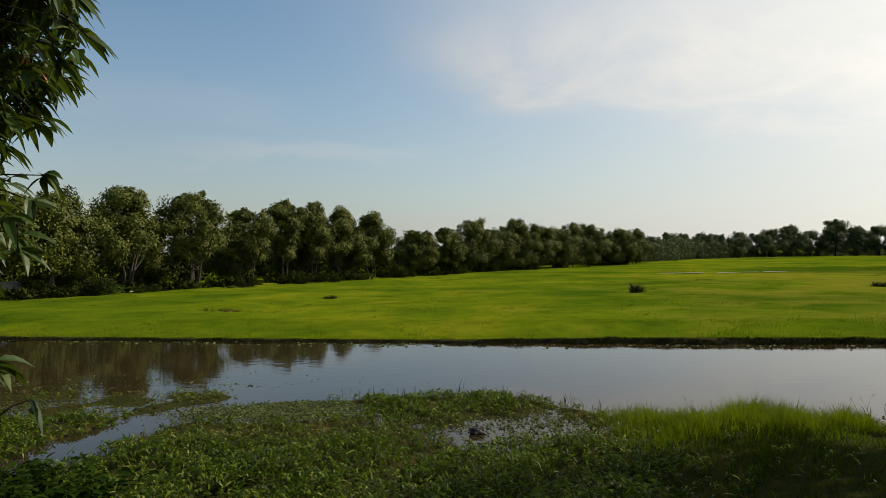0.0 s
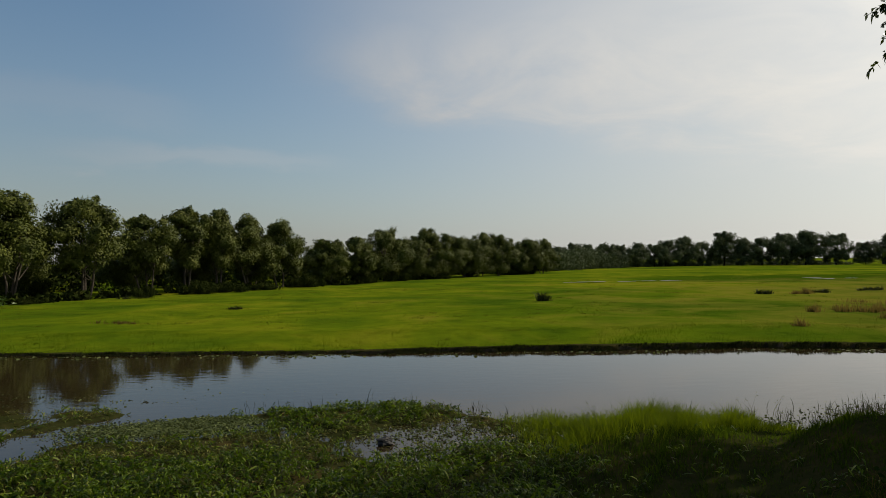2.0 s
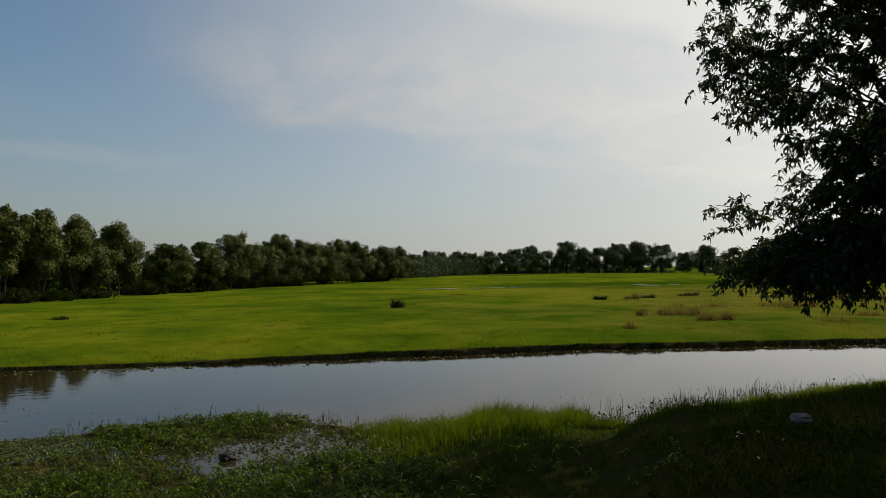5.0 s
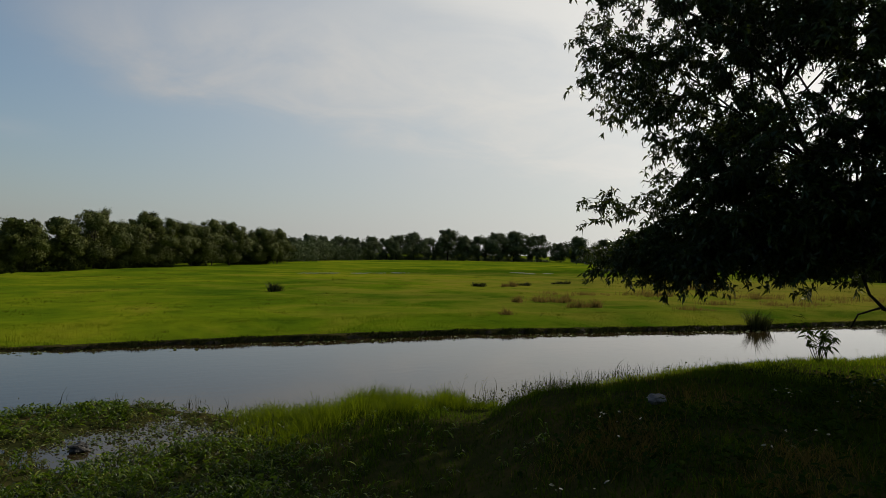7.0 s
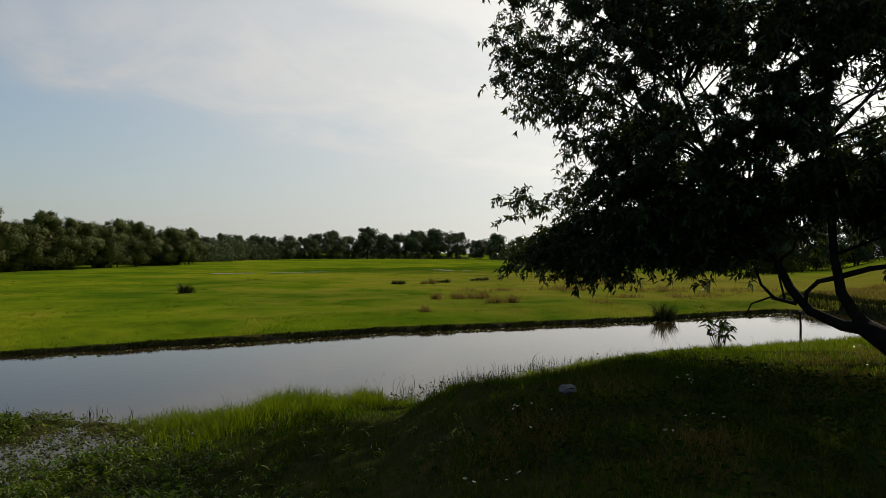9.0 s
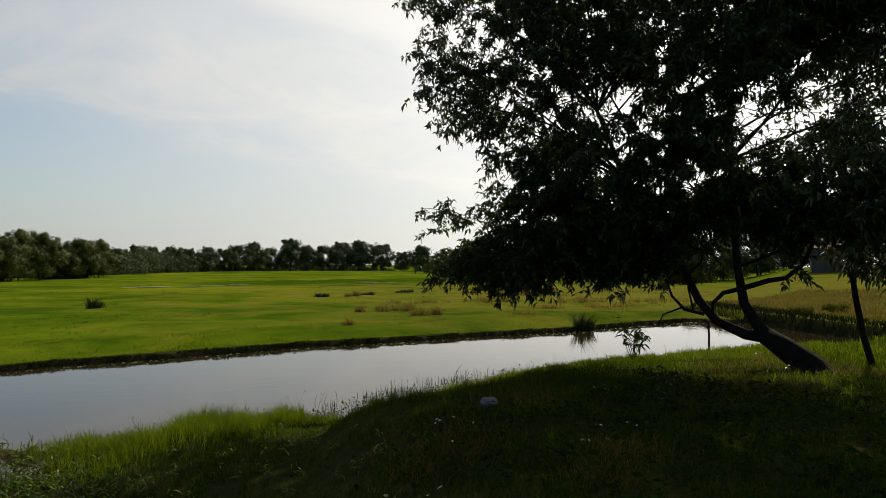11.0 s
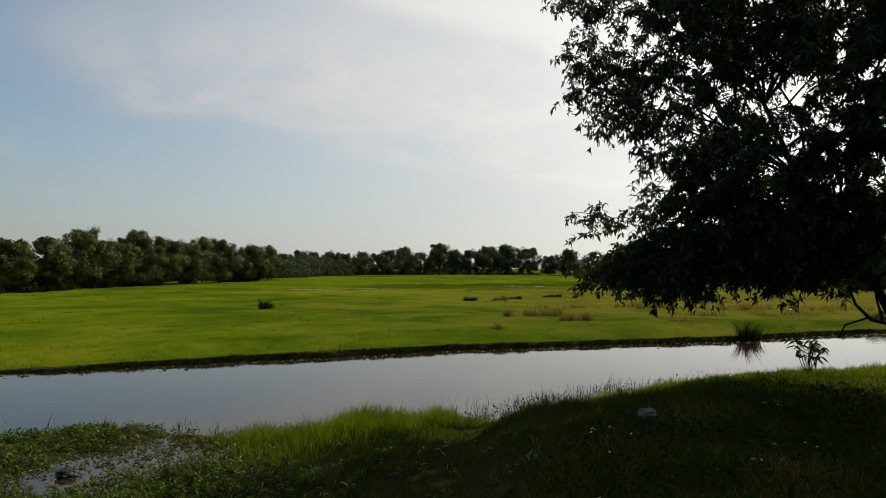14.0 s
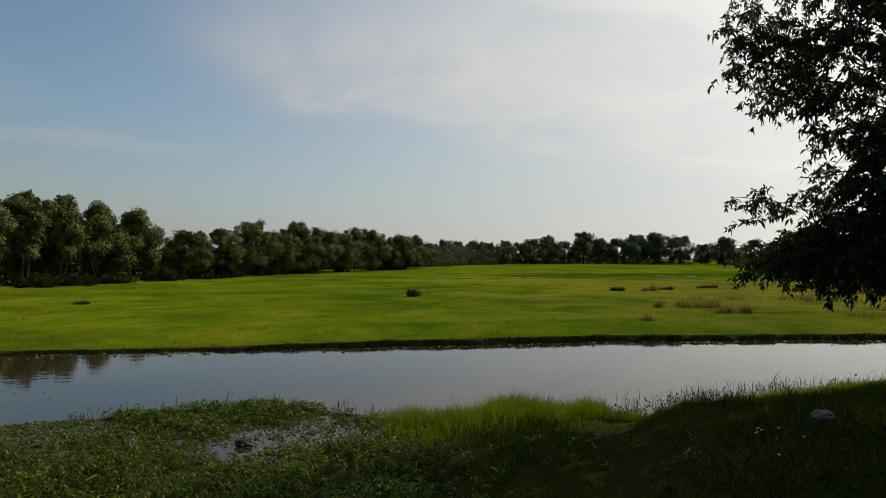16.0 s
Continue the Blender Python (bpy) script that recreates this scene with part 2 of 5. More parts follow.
def field_colour(t):
    """Broad streaks of fresh, yellowish and dark grass, with dry stands towards +x."""
    where = t.nodes.new("ShaderNodeTexCoord").outputs["Object"]
    big = node(t, "ShaderNodeTexNoise", Scale=0.055, Detail=3.0, Roughness=0.5, Distortion=0.6)
    mid = node(t, "ShaderNodeTexNoise", Scale=0.21, Detail=4.0, Roughness=0.6, Distortion=0.8)
    for n in (big, mid):
        t.links.new(where, n.inputs["Vector"])
    a = maths(t, "MULTIPLY_ADD", mid.outputs[0], 0.45, maths(t, "MULTIPLY", big.outputs[0], 0.55))
    green = ramp(t, a, [(0.38, (0.035, 0.066, 0.0045)), (0.46, (0.057, 0.092, 0.005)), (0.53, (0.084, 0.114, 0.006)), (0.61, (0.126, 0.137, 0.009))])
    # a belt of darker sedge at the far end
    axis = t.nodes.new("ShaderNodeSeparateXYZ")
    t.links.new(where, axis.inputs[0])
    belt = maths(t, "MULTIPLY_ADD", axis.outputs[1], 0.005, maths(t, "MULTIPLY", mid.outputs[0], 0.12))
    belt = ramp(t, belt, [(0.375, (0, 0, 0)), (0.40, (1, 1, 1)), (0.46, (1, 1, 1)), (0.49, (0, 0, 0))])
    span = t.nodes.new("ShaderNodeMapRange")
    span.inputs["From Min"].default_value, span.inputs["From Max"].default_value = 28, 44
    t.links.new(axis.outputs[0], span.inputs["Value"])
    belt = maths(t, "MULTIPLY", belt, span.outputs[0])
    green = mix(t, maths(t, "MULTIPLY", belt, 0.92), green, (0.026, 0.054, 0.003))
    clump = node(t, "ShaderNodeTexNoise", Scale=1.3, Detail=4.0, Roughness=0.6)
    t.links.new(where, clump.inputs["Vector"])
    green = mix(t, 1.0, green, ramp(t, clump.outputs[0], [(0.34, (0.80, 0.83, 0.82)), (0.5, (1.0, 1.0, 1.0)), (0.68, (1.08, 1.08, 1.0))]), "MULTIPLY")
    spot = t.nodes.new("ShaderNodeVectorMath")
    spot.operation = "DISTANCE"
    spot.inputs[1].default_value = (52, 28, 0.3)
    t.links.new(where, spot.inputs[0])
    dry = ramp(t, maths(t, "MULTIPLY_ADD", mid.outputs[0], 0.8, maths(t, "MULTIPLY", spot.outputs["Value"], -0.0085)), [(0.02, (0, 0, 0)), (0.30, (1, 1, 1))])
    return where, mix(t, maths(t, "MULTIPLY", dry, 0.7), green, (0.125, 0.104, 0.020))


def field_material():
    m, t, p = material("field_ground")
    where, colour = field_colour(t)
    small = node(t, "ShaderNodeTexNoise", Scale=7.0, Detail=6.0, Roughness=0.7)
    t.links.new(where, small.inputs["Vector"])
    grain = ramp(t, small.outputs[0], [(0.3, (0.92, 0.92, 0.92)), (0.7, (1.08, 1.08, 1.07))])
    t.links.new(mix(t, 1.0, colour, grain, "MULTIPLY"), p.inputs["Base Color"])
    p.inputs["Roughness"].default_value = 0.9
    p.inputs["Specular IOR Level"].default_value = 0.0
    b = node(t, "ShaderNodeBump", Strength=0.2, Distance=0.1)
    t.links.new(small.outputs[0], b.inputs["Height"])
    t.links.new(b.outputs[0], p.inputs["Normal"])
    return m


def field_blades():
    m, t, p = material("field_grass")
    where, colour = field_colour(t)
    rnd = t.nodes.new("ShaderNodeNewGeometry").outputs["Random Per Island"]
    tone = ramp(t, rnd, [(0.0, (0.98, 0.98, 0.98)), (1.0, (1.07, 1.07, 1.05))])
    colour = mix(t, 1.0, colour, tone, "MULTIPLY")
    t.links.new(colour, p.inputs["Base Color"])
    p.inputs["Roughness"].default_value = 0.7
    p.inputs["Specular IOR Level"].default_value = 0.0
    glow = t.nodes.new("ShaderNodeBsdfTranslucent")
    t.links.new(mix(t, 1.0, colour, (1.05, 1.12, 0.9), "MULTIPLY"), glow.inputs[0])
    both = node(t, "ShaderNodeMixShader", Fac=0.45)
    t.links.new(p.outputs[0], both.inputs[1])
    t.links.new(glow.outputs[0], both.inputs[2])
    t.links.new(both.outputs[0], t.nodes["Material Output"].inputs[0])
    return m


def water_material(name, rough, chop):
    m, t, p = material(name)
    where = t.nodes.new("ShaderNodeTexCoord").outputs["Object"]
    p.inputs["Base Color"].default_value = (0.021, 0.015, 0.007, 1)
    p.inputs["Roughness"].default_value = rough
    p.inputs["IOR"].default_value = 1.33
    ripple = node(t, "ShaderNodeTexNoise", Scale=5.0, Detail=3.0, Roughness=0.5)
    drawn = node(t, "ShaderNodeMapping", Scale=(0.35, 1.0, 1.0))
    t.links.new(where, drawn.inputs["Vector"])
    t.links.new(drawn.outputs[0], ripple.inputs["Vector"])
    b = node(t, "ShaderNodeBump", Strength=chop, Distance=0.02)
    t.links.new(ripple.outputs[0], b.inputs["Height"])
    t.links.new(b.outputs[0], p.inputs["Normal"])
    return m


# bank grass with the acacia's shade put into its colour
SHADED_GRASS = foliage("shaded_grass", [(0.17, (0.032, 0.024, 0.008)), (0.30, (0.007, 0.016, 0.003)), (0.6, (0.016, 0.036, 0.005)), (0.85, (0.050, 0.082, 0.008)), (1.0, (0.13, 0.11, 0.03))], 0.7, 0.45, (0.13, 0.21, 0.008), 0.0)
FIELD_GROUND, FIELD, WATER, POOL = field_material(), field_blades(), water_material("river_water", 0.03, 0.09), water_material("pool_water", 0.32, 0.5)
PLASTER = surface("grey_plaster", 1.5, [(0.3, (0.045, 0.044, 0.043)), (0.7, (0.085, 0.082, 0.078))], 0.9, 0.1)
PALE_WALL = surface("pale_concrete", 1.2, [(0.3, (0.16, 0.155, 0.145)), (0.7, (0.30, 0.295, 0.28))], 0.9, 0.2)
ROOF = surface("red_roof", 2.0, [(0.3, (0.07, 0.03, 0.026)), (0.7, (0.12, 0.048, 0.04))], 0.8, 0.2)
GLASS_DARK = surface("dark_pane", 2.0, [(0.3, (0.02, 0.022, 0.025)), (0.7, (0.04, 0.042, 0.045))], 0.15, 0.0)
STONE = surface("wet_stone", 6.0, [(0.3, (0.012, 0.012, 0.012)), (0.7, (0.05, 0.048, 0.045))], 0.45, 0.5)
PLASTIC = surface("white_plastic", 8.0, [(0.3, (0.06, 0.06, 0.065)), (0.7, (0.13, 0.13, 0.13))], 0.7, 0.3)
ORANGE = foliage("withered_leaf", [(0.1, (0.20, 0.07, 0.015)), (0.9, (0.34, 0.13, 0.02))], 0.6, 0.3, lean=(0.4, 0.12, 0.02))


# ---------------------------------------------------------------- mesh helpers
def mesh(name, verts, faces, mats, index=None, smooth=False):
    me = bpy.data.meshes.new(name)
    me.from_pydata(np.asarray(verts, float).tolist(), [], faces)
    for m in mats if isinstance(mats, (list, tuple)) else [mats]:
        me.materials.append(m)
    if index is not None:
        me.polygons.foreach_set("material_index", index)
    if smooth:
        me.polygons.foreach_set("use_smooth", [True] * len(me.polygons))
    me.update()
    return me


def part(name, bm, mat, parent, label=""):
    me = bpy.data.meshes.new(name)
    bm.to_mesh(me)
    bm.free()
    me.materials.append(mat)
    ob = new(name, me)
    ob.parent = parent
    return tagged(ob, label)


def unit(v):
    return v / np.maximum(np.linalg.norm(v, axis=1, keepdims=True), 1e-9)


def leaf_geometry(pos, way, length, width, droop, facing=None):
    """Narrow leaves with a fold-free bend: base, two pairs across, tip."""
    n = len(pos)
    way = unit(way)
    side = unit(np.cross(way, np.random.normal(size=(n, 3)) * 0.55 + (0, 0, 1) if facing is None else facing))
    down = np.zeros((n, 3))
    down[:, 2] = -1
    L, W, D = length[:, None], width[:, None], droop[:, None]
    a = pos + way * L * 0.33 + down * L * D * 0.10
    b = pos + way * L * 0.68 + down * L * D * 0.42
    c = pos + way * L * 0.95 + down * L * D * 0.90
    v = np.stack([pos, a + side * W * 0.5, a - side * W * 0.5, b + side * W * 0.42, b - side * W * 0.42, c], 1).reshape(-1, 3)
    f = []
    for k in range(0, 6 * n, 6):
        f += [(k, k + 2, k + 1), (k + 1, k + 2, k + 4, k + 3), (k + 3, k + 4, k + 5)]
    return v, f


def long_leaf_geometry(pos, way, length, width, droop, rows=6):
    """Larger leaves with a rounded outline, folded a little along the midrib and bending down."""
    n = len(pos)
    way = unit(way)
    side = unit(np.cross(way, np.random.normal(size=(n, 3)) * 0.45 + (0, 0, 1)))
    lift = np.cross(side, way)
    verts = np.zeros((n, rows * 3, 3))
    for r in range(rows):
        t = r / (rows - 1)
        mid = pos + way * (length * t)[:, None]
        mid[:, 2] -= droop * length * t * t * 0.6
        half = width * 0.5 * max(0.03, math.sin(math.pi * t ** 0.8)) ** 0.8
        verts[:, r * 3] = mid - side * half[:, None] + lift * (half * 0.35)[:, None]
        verts[:, r * 3 + 1] = mid
        verts[:, r * 3 + 2] = mid + side * half[:, None] + lift * (half * 0.35)[:, None]
    pattern = np.array([(r * 3 + c, r * 3 + c + 1, r * 3 + c + 4, r * 3 + c + 3) for r in range(rows - 1) for c in (0, 1)])
    faces = (np.arange(n)[:, None, None] * (rows * 3) + pattern[None]).reshape(-1, 4)
    return verts.reshape(-1, 3), faces.tolist()


def blade_geometry(pos, lean, height, width):
    """Upright blades: two at the foot, two half-way, one at the tip; lean is the tip's shift along the ground."""
    n = len(pos)
    turn = np.random.uniform(0, 2 * math.pi, n)
    side = np.stack([np.cos(turn), np.sin(turn), np.zeros(n)], 1) * width[:, None] * 0.5
    up = np.zeros((n, 3))
    up[:, 2] = height
    out = np.zeros((n, 3))
    out[:, :2] = lean
    m = pos + up * 0.58 + out * 0.32
    tip = pos + up + out
    v = np.stack([pos + side, pos - side, m + side * 0.8, m - side * 0.8, tip], 1).reshape(-1, 3)
    f = []
    for k in range(0, 5 * n, 5):
        f += [(k, k + 1, k + 3, k + 2), (k + 2, k + 3, k + 4)]
    return v, f


def join(pieces):
    verts, faces, base = [], [], 0
    for v, f in pieces:
        verts.append(np.asarray(v))
        faces += [tuple(i + base for i in q) for q in f]
        base += len(v)
    return np.concatenate(verts), faces


def tube(points, radii, sides=7):
    """A tapered, slightly uneven tube along points."""
    pts = [Vector(p) for p in points]
    v, f = [], []
    for i, p in enumerate(pts):
        d = (pts[min(i + 1, len(pts) - 1)] - pts[max(i - 1, 0)]).normalized()
        x = d.cross(Vector((0.3, 0.9, 0.2))).normalized()
        y = d.cross(x)
        for s in range(sides):
            a = 2 * math.pi * s / sides
            r = radii[i] * (1 + 0.12 * math.sin(3 * a + i * 1.7) + random.uniform(-0.05, 0.05))
            v.append(p + (x * math.cos(a) + y * math.sin(a)) * r)
    for i in range(len(pts) - 1):
        for s in range(sides):
            t = (s + 1) % sides
            f.append((i * sides + s, i * sides + t, (i + 1) * sides + t, (i + 1) * sides + s))
    f.append(tuple(range((len(pts) - 1) * sides, len(pts) * sides)))
    return np.array([tuple(p) for p in v]), f


def bow(a, b, rise, wob, steps=6):
    """A bent line from a to b."""
    a, b = Vector(a), Vector(b)
    k = Vector((random.uniform(-wob, wob), random.uniform(-wob, wob), 0))
    return [a.lerp(b, i / steps) + Vector((0, 0, rise)) * math.sin(math.pi * i / steps) + k * math.sin(2 * math.pi * i / steps) for i in range(steps + 1)]


# ---------------------------------------------------------------- the lie of the land
FAR_X, FAR_Y = (-400, -60, -13.3, 0.4, 11.8, 21.6, 28, 30.2, 31.2, 33, 38, 60, 400), (120, 34, 21.3, 19.3, 18.1, 15.7, 15.0, 14.5, 12.8, 12.3, 11.6, 10.5, 10)
NEAR_X, NEAR_Y = (-400, -60, -13, -9, -5.0, -4.2, -3.4, -1.3, 0.8, 1.8, 2.4, 3.0, 3.8, 5.0, 5.7, 6.2, 6.7, 7.3, 8.4, 10, 12, 14.5, 17, 19, 21, 24, 34, 60, 400), (110, 25, 13.4, 13.2, 13.3, 13.1, 12.3, 12.4, 12.5, 12.0, 11.3, 10.8, 10.35, 10.2, 10.1, 9.95, 9.45, 9.7, 9.85, 10.1, 10.3, 10.15, 9.65, 9.15, 8.75, 7.3, 0, -20, -100)


def wave(x, y, s, seed):
    """Cheap smooth unevenness between -1 and 1."""
    return (np.sin(x * s + seed) * np.cos(y * s * 1.13 - seed * 2) + np.sin(x * s * 2.3 - y * s * 1.7 + seed * 3) * 0.6 + np.cos(x * s * 4.1 + y * s * 3.7 + seed) * 0.35) / 1.95


def ease(v):
    v = np.clip(v, 0, 1)
    return v * v * (3 - 2 * v)


def shelf(x):
    """Width of the low wet ledge between the water and the mound."""
    return 0.55 * ease((x - 8.2) / 2.0) + 2.1 * ease((x - 10.0) / 3.5)


def inland(x, y):
    """How far a place lies behind the bank across the river's end."""
    return (x - 28.9) * 0.804 - (y - 9.0) * 0.594


def height(x, y):
    x, y = np.asarray(x, float), np.asarray(y, float)
    far = y - (np.interp(x, FAR_X, FAR_Y) + 0.28 * wave(x, 0 * x, 0.9, 1.0) + 0.1 * wave(x, y, 3.0, 2.0))
    s = (np.interp(x, NEAR_X, NEAR_Y) + 0.15 * wave(x, y, 1.6, 4.0)) - y
    field = -0.45 + (0.59 - 0.08 * ease((7 - x) / 9)) * ease((far + 0.3) / 0.38) + 0.16 * ease(far / 4) + 0.05 * wave(x, y, 0.25, 3.0) * ease(far / 4)
    # low marsh on the one side, a grassy mound on the other
    marsh = -0.30 + 0.345 * ease((s + 0.8) / 1.3) + 0.05 * wave(x, y, 1.1, 7.0) + 0.03 * wave(x, y, 3.3, 1.0) + 0.95 * ease((7.2 - y) / 6.0)
    pool = ((x - 1.05) / 1.4) ** 2 + ((y - 10.2) / 0.8) ** 2 + 0.5 * wave(x, y, 2.6, 3.0)
    marsh = marsh - 0.115 * np.exp(-pool * 0.8) - 0.16 * np.exp(-((x + 2.7) / 1.2) ** 2 - ((y - 11.35) / 0.6) ** 2)
    across = np.abs(x - np.interp(y, (6.6, 7.4, 8.2, 9.6, 10.5, 11.3, 11.9, 12.5), (-7.6, -6.2, -5.15, -5.0, -4.65, -4.15, -3.5, -2.6)) + 0.12 * wave(x, y, 2.2, 3.0))
    marsh = marsh - 0.40 * np.exp(-(across / np.interp(y, (7.0, 9.6, 10.6, 11.4, 12.6), (0.38, 0.38, 0.42, 0.5, 0.6))) ** 2)
    marsh = marsh - 0.05 * ease((-4.6 - x) / 0.6) * ease((y - 10.6) / 0.5) + 0.05 * ease((-5.2 - x) / 0.6) * ease((10.9 - y) / 0.5)
    ledge = shelf(x)
    mound = -0.35 + 0.46 * ease((s + 0.45) / 0.8) + 0.76 * ease((s - 0.1 - ledge) / (3.4 - 1.6 * np.minimum(ledge, 0.55))) + 0.05 * wave(x, y, 0.9, 5.0)
    # ground lowered along the camera's sight line to show the bay beside the point
    mound = mound - 0.28 * np.exp(-((x - 0.69 * (y - 0.4)) / 0.8) ** 2) * ease(s / 2.6) * ease((y - 3.5) / 2)
    k = ease((x - 2.2) / 4.0)
    near = marsh * (1 - k) + mound * k
    near = near + (1.0 - near) * ease((2.5 - y) / 4.0) * (np.abs(x) < 9)
    bed = -0.45
    head = -0.45 + 0.95 * ease((inland(x, y) + 0.12 * wave(x, y, 1.5, 2.0) + 0.3) / 0.8)
    low = np.maximum(np.maximum(near, bed), np.where(y < 18, head, bed))
    # the dry meadow beyond the river's end climbs gently
    rise = 2.3 * ease((inland(x, y) - 5) / 35) * ease((0.42 * x - y) / (0.12 * np.maximum(x, 1))) * (x > 25)
    return np.where(far > -0.6, np.maximum(field, np.where(s > -1, low, np.where(y < 18, head, bed))), low) + rise


def steps(*runs):
    out = []
    for a, b, n in runs:
        out += list(np.linspace(a, b, n, endpoint=False))
    return np.array(out + [runs[-1][1]])


gx = steps((-1500, -200, 14), (-200, -30, 40), (-30, -14, 50), (-14, 26, 210), (26, 42, 60), (42, 200, 40), (200, 1500, 14))
gy = steps((-400, -20, 8), (-20, 2, 30), (2, 22, 120), (22, 40, 50), (40, 140, 50), (140, 400, 20), (400, 2500, 12))
GX, GY = np.meshgrid(gx, gy)
GZ = height(GX, GY)
cols = len(gx)
quads = [(j * cols + i, j * cols + i + 1, (j + 1) * cols + i + 1, (j + 1) * cols + i) for j in range(len(gy) - 1) for i in range(cols - 1)]
cx, cy = (GX[:-1, :-1] + GX[1:, 1:]).ravel() / 2, (GY[:-1, :-1] + GY[1:, 1:]).ravel() / 2
cz = (GZ[:-1, :-1] + GZ[1:, 1:]).ravel() / 2
beyond = cy - np.interp(cx, FAR_X, FAR_Y)
which = np.where(cz < -0.03, 2, np.where((beyond > 0.3) | (inland(cx, cy) > 0.5) & (cy > -30) & (cx > 20), 1, 0)).tolist()
ground = new("ground", mesh("ground", np.stack([GX.ravel(), GY.ravel(), GZ.ravel()], 1), quads, [SOIL, FIELD_GROUND, MUD], which, True))
tagged(ground, "flat grassy wetland with a muddy river bed and low bank", "ground", kind="structure")

wx = np.linspace(-300, 300, 31)
wv = [(x, y, 0) for y in (5, 20, 60, 120) for x in wx]
wf = [(j * 31 + i, j * 31 + i + 1, (j + 1) * 31 + i + 1, (j + 1) * 31 + i) for j in range(3) for i in range(30)]
tagged(new("water", mesh("water", wv, wf, WATER)), "still brown river water mirroring the pale sky", "water", kind="structure")


def flooded(name, x, y, rx, ry):
    """A shallow pool left standing in the field."""
    n = 15
    z = float(height(x, y)) + 0.06
    v = [(x, y, z)]
    for i in range(n):
        a = 2 * math.pi * i / n
        r = 1 + 0.22 * math.sin(3 * a + x) + 0.12 * math.sin(7 * a + y)
        v.append((x + rx * r * math.cos(a), y + ry * r * math.sin(a), z))
    f = [(0, 1 + i, 1 + (i + 1) % n) for i in range(n)]
    return tagged(new(name, mesh(name, v, f, POOL)), "shallow pool of standing water in the green field", "pool", "field pools", "structure")


for x, y, rx, ry in ((21.9, 62.6, 1.1, 0.5), (24.2, 63.3, 1.5, 0.55), (28.2, 64.6, 1.0, 0.5), (30.6, 65.2, 1.3, 0.4), (33.4, 65.6, 1.2, 0.6), (51.2, 67.5, 1.1, 0.5), (49.6, 63.4, 1.3, 0.5), (54, 65, 0.8, 0.4)):
    flooded("field_pool", x, y, rx, ry)


# ---------------------------------------------------------------- trees
def clump_leaves(centres, radius, count, length, width, flat_=0.75, droop=0.5):
    """Leaves scattered in tufts round each centre, pointing outwards."""
    centres = np.asarray(centres, float)
    n = len(centres) * count
    off = unit(np.random.normal(size=(n, 3))) * np.random.uniform(0.25, 1.0, (n, 1)) ** 0.6
    rad = np.repeat(np.asarray(radius, float), count)[:, None]
    pos = np.repeat(centres, count, 0) + off * rad * (1, 1, flat_)
    out = off + np.random.normal(size=(n, 3)) * 0.5
    out[:, 2] -= 0.2
    return leaf_geometry(pos, out, np.random.uniform(0.65, 1.25, n) * length, np.random.uniform(0.7, 1.25, n) * width, np.random.uniform(0.4, 1.6, n) * droop)


def crown_leaves(centres, radius, count, length, width, hearts=None):
    """Leaves lying like shingles over rounded clumps and lobes, so that each has a lit and a shaded side."""
    centres = np.asarray(centres, float)
    n = len(centres) * count
    off = unit(np.random.normal(size=(n, 3)))
    rad = np.repeat(np.asarray(radius, float), count)[:, None] * np.random.uniform(0.5, 1.22, (n, 1))
    pos = np.repeat(centres, count, 0) + off * rad * (1, 1, 0.8)
    outward = off if hearts is None else off * 0.45 + unit(pos - np.repeat(np.asarray(hearts, float), count, 0)) * 0.9
    facing = unit(outward + np.random.normal(size=(n, 3)) * 0.34)
    way = unit(np.cross(facing, np.random.normal(size=(n, 3))) + off * 0.25)
    side = np.cross(way, facing)
    L = (np.random.uniform(0.65, 1.3, n) * length)[:, None]
    W = (np.random.uniform(0.7, 1.3, n) * width * 0.5)[:, None]
    v = np.stack([pos, pos + way * L * 0.45 + side * W, pos + way * L, pos + way * L * 0.45 - side * W], 1).reshape(-1, 3)
    return v, np.arange(4 * n).reshape(n, 4).tolist()


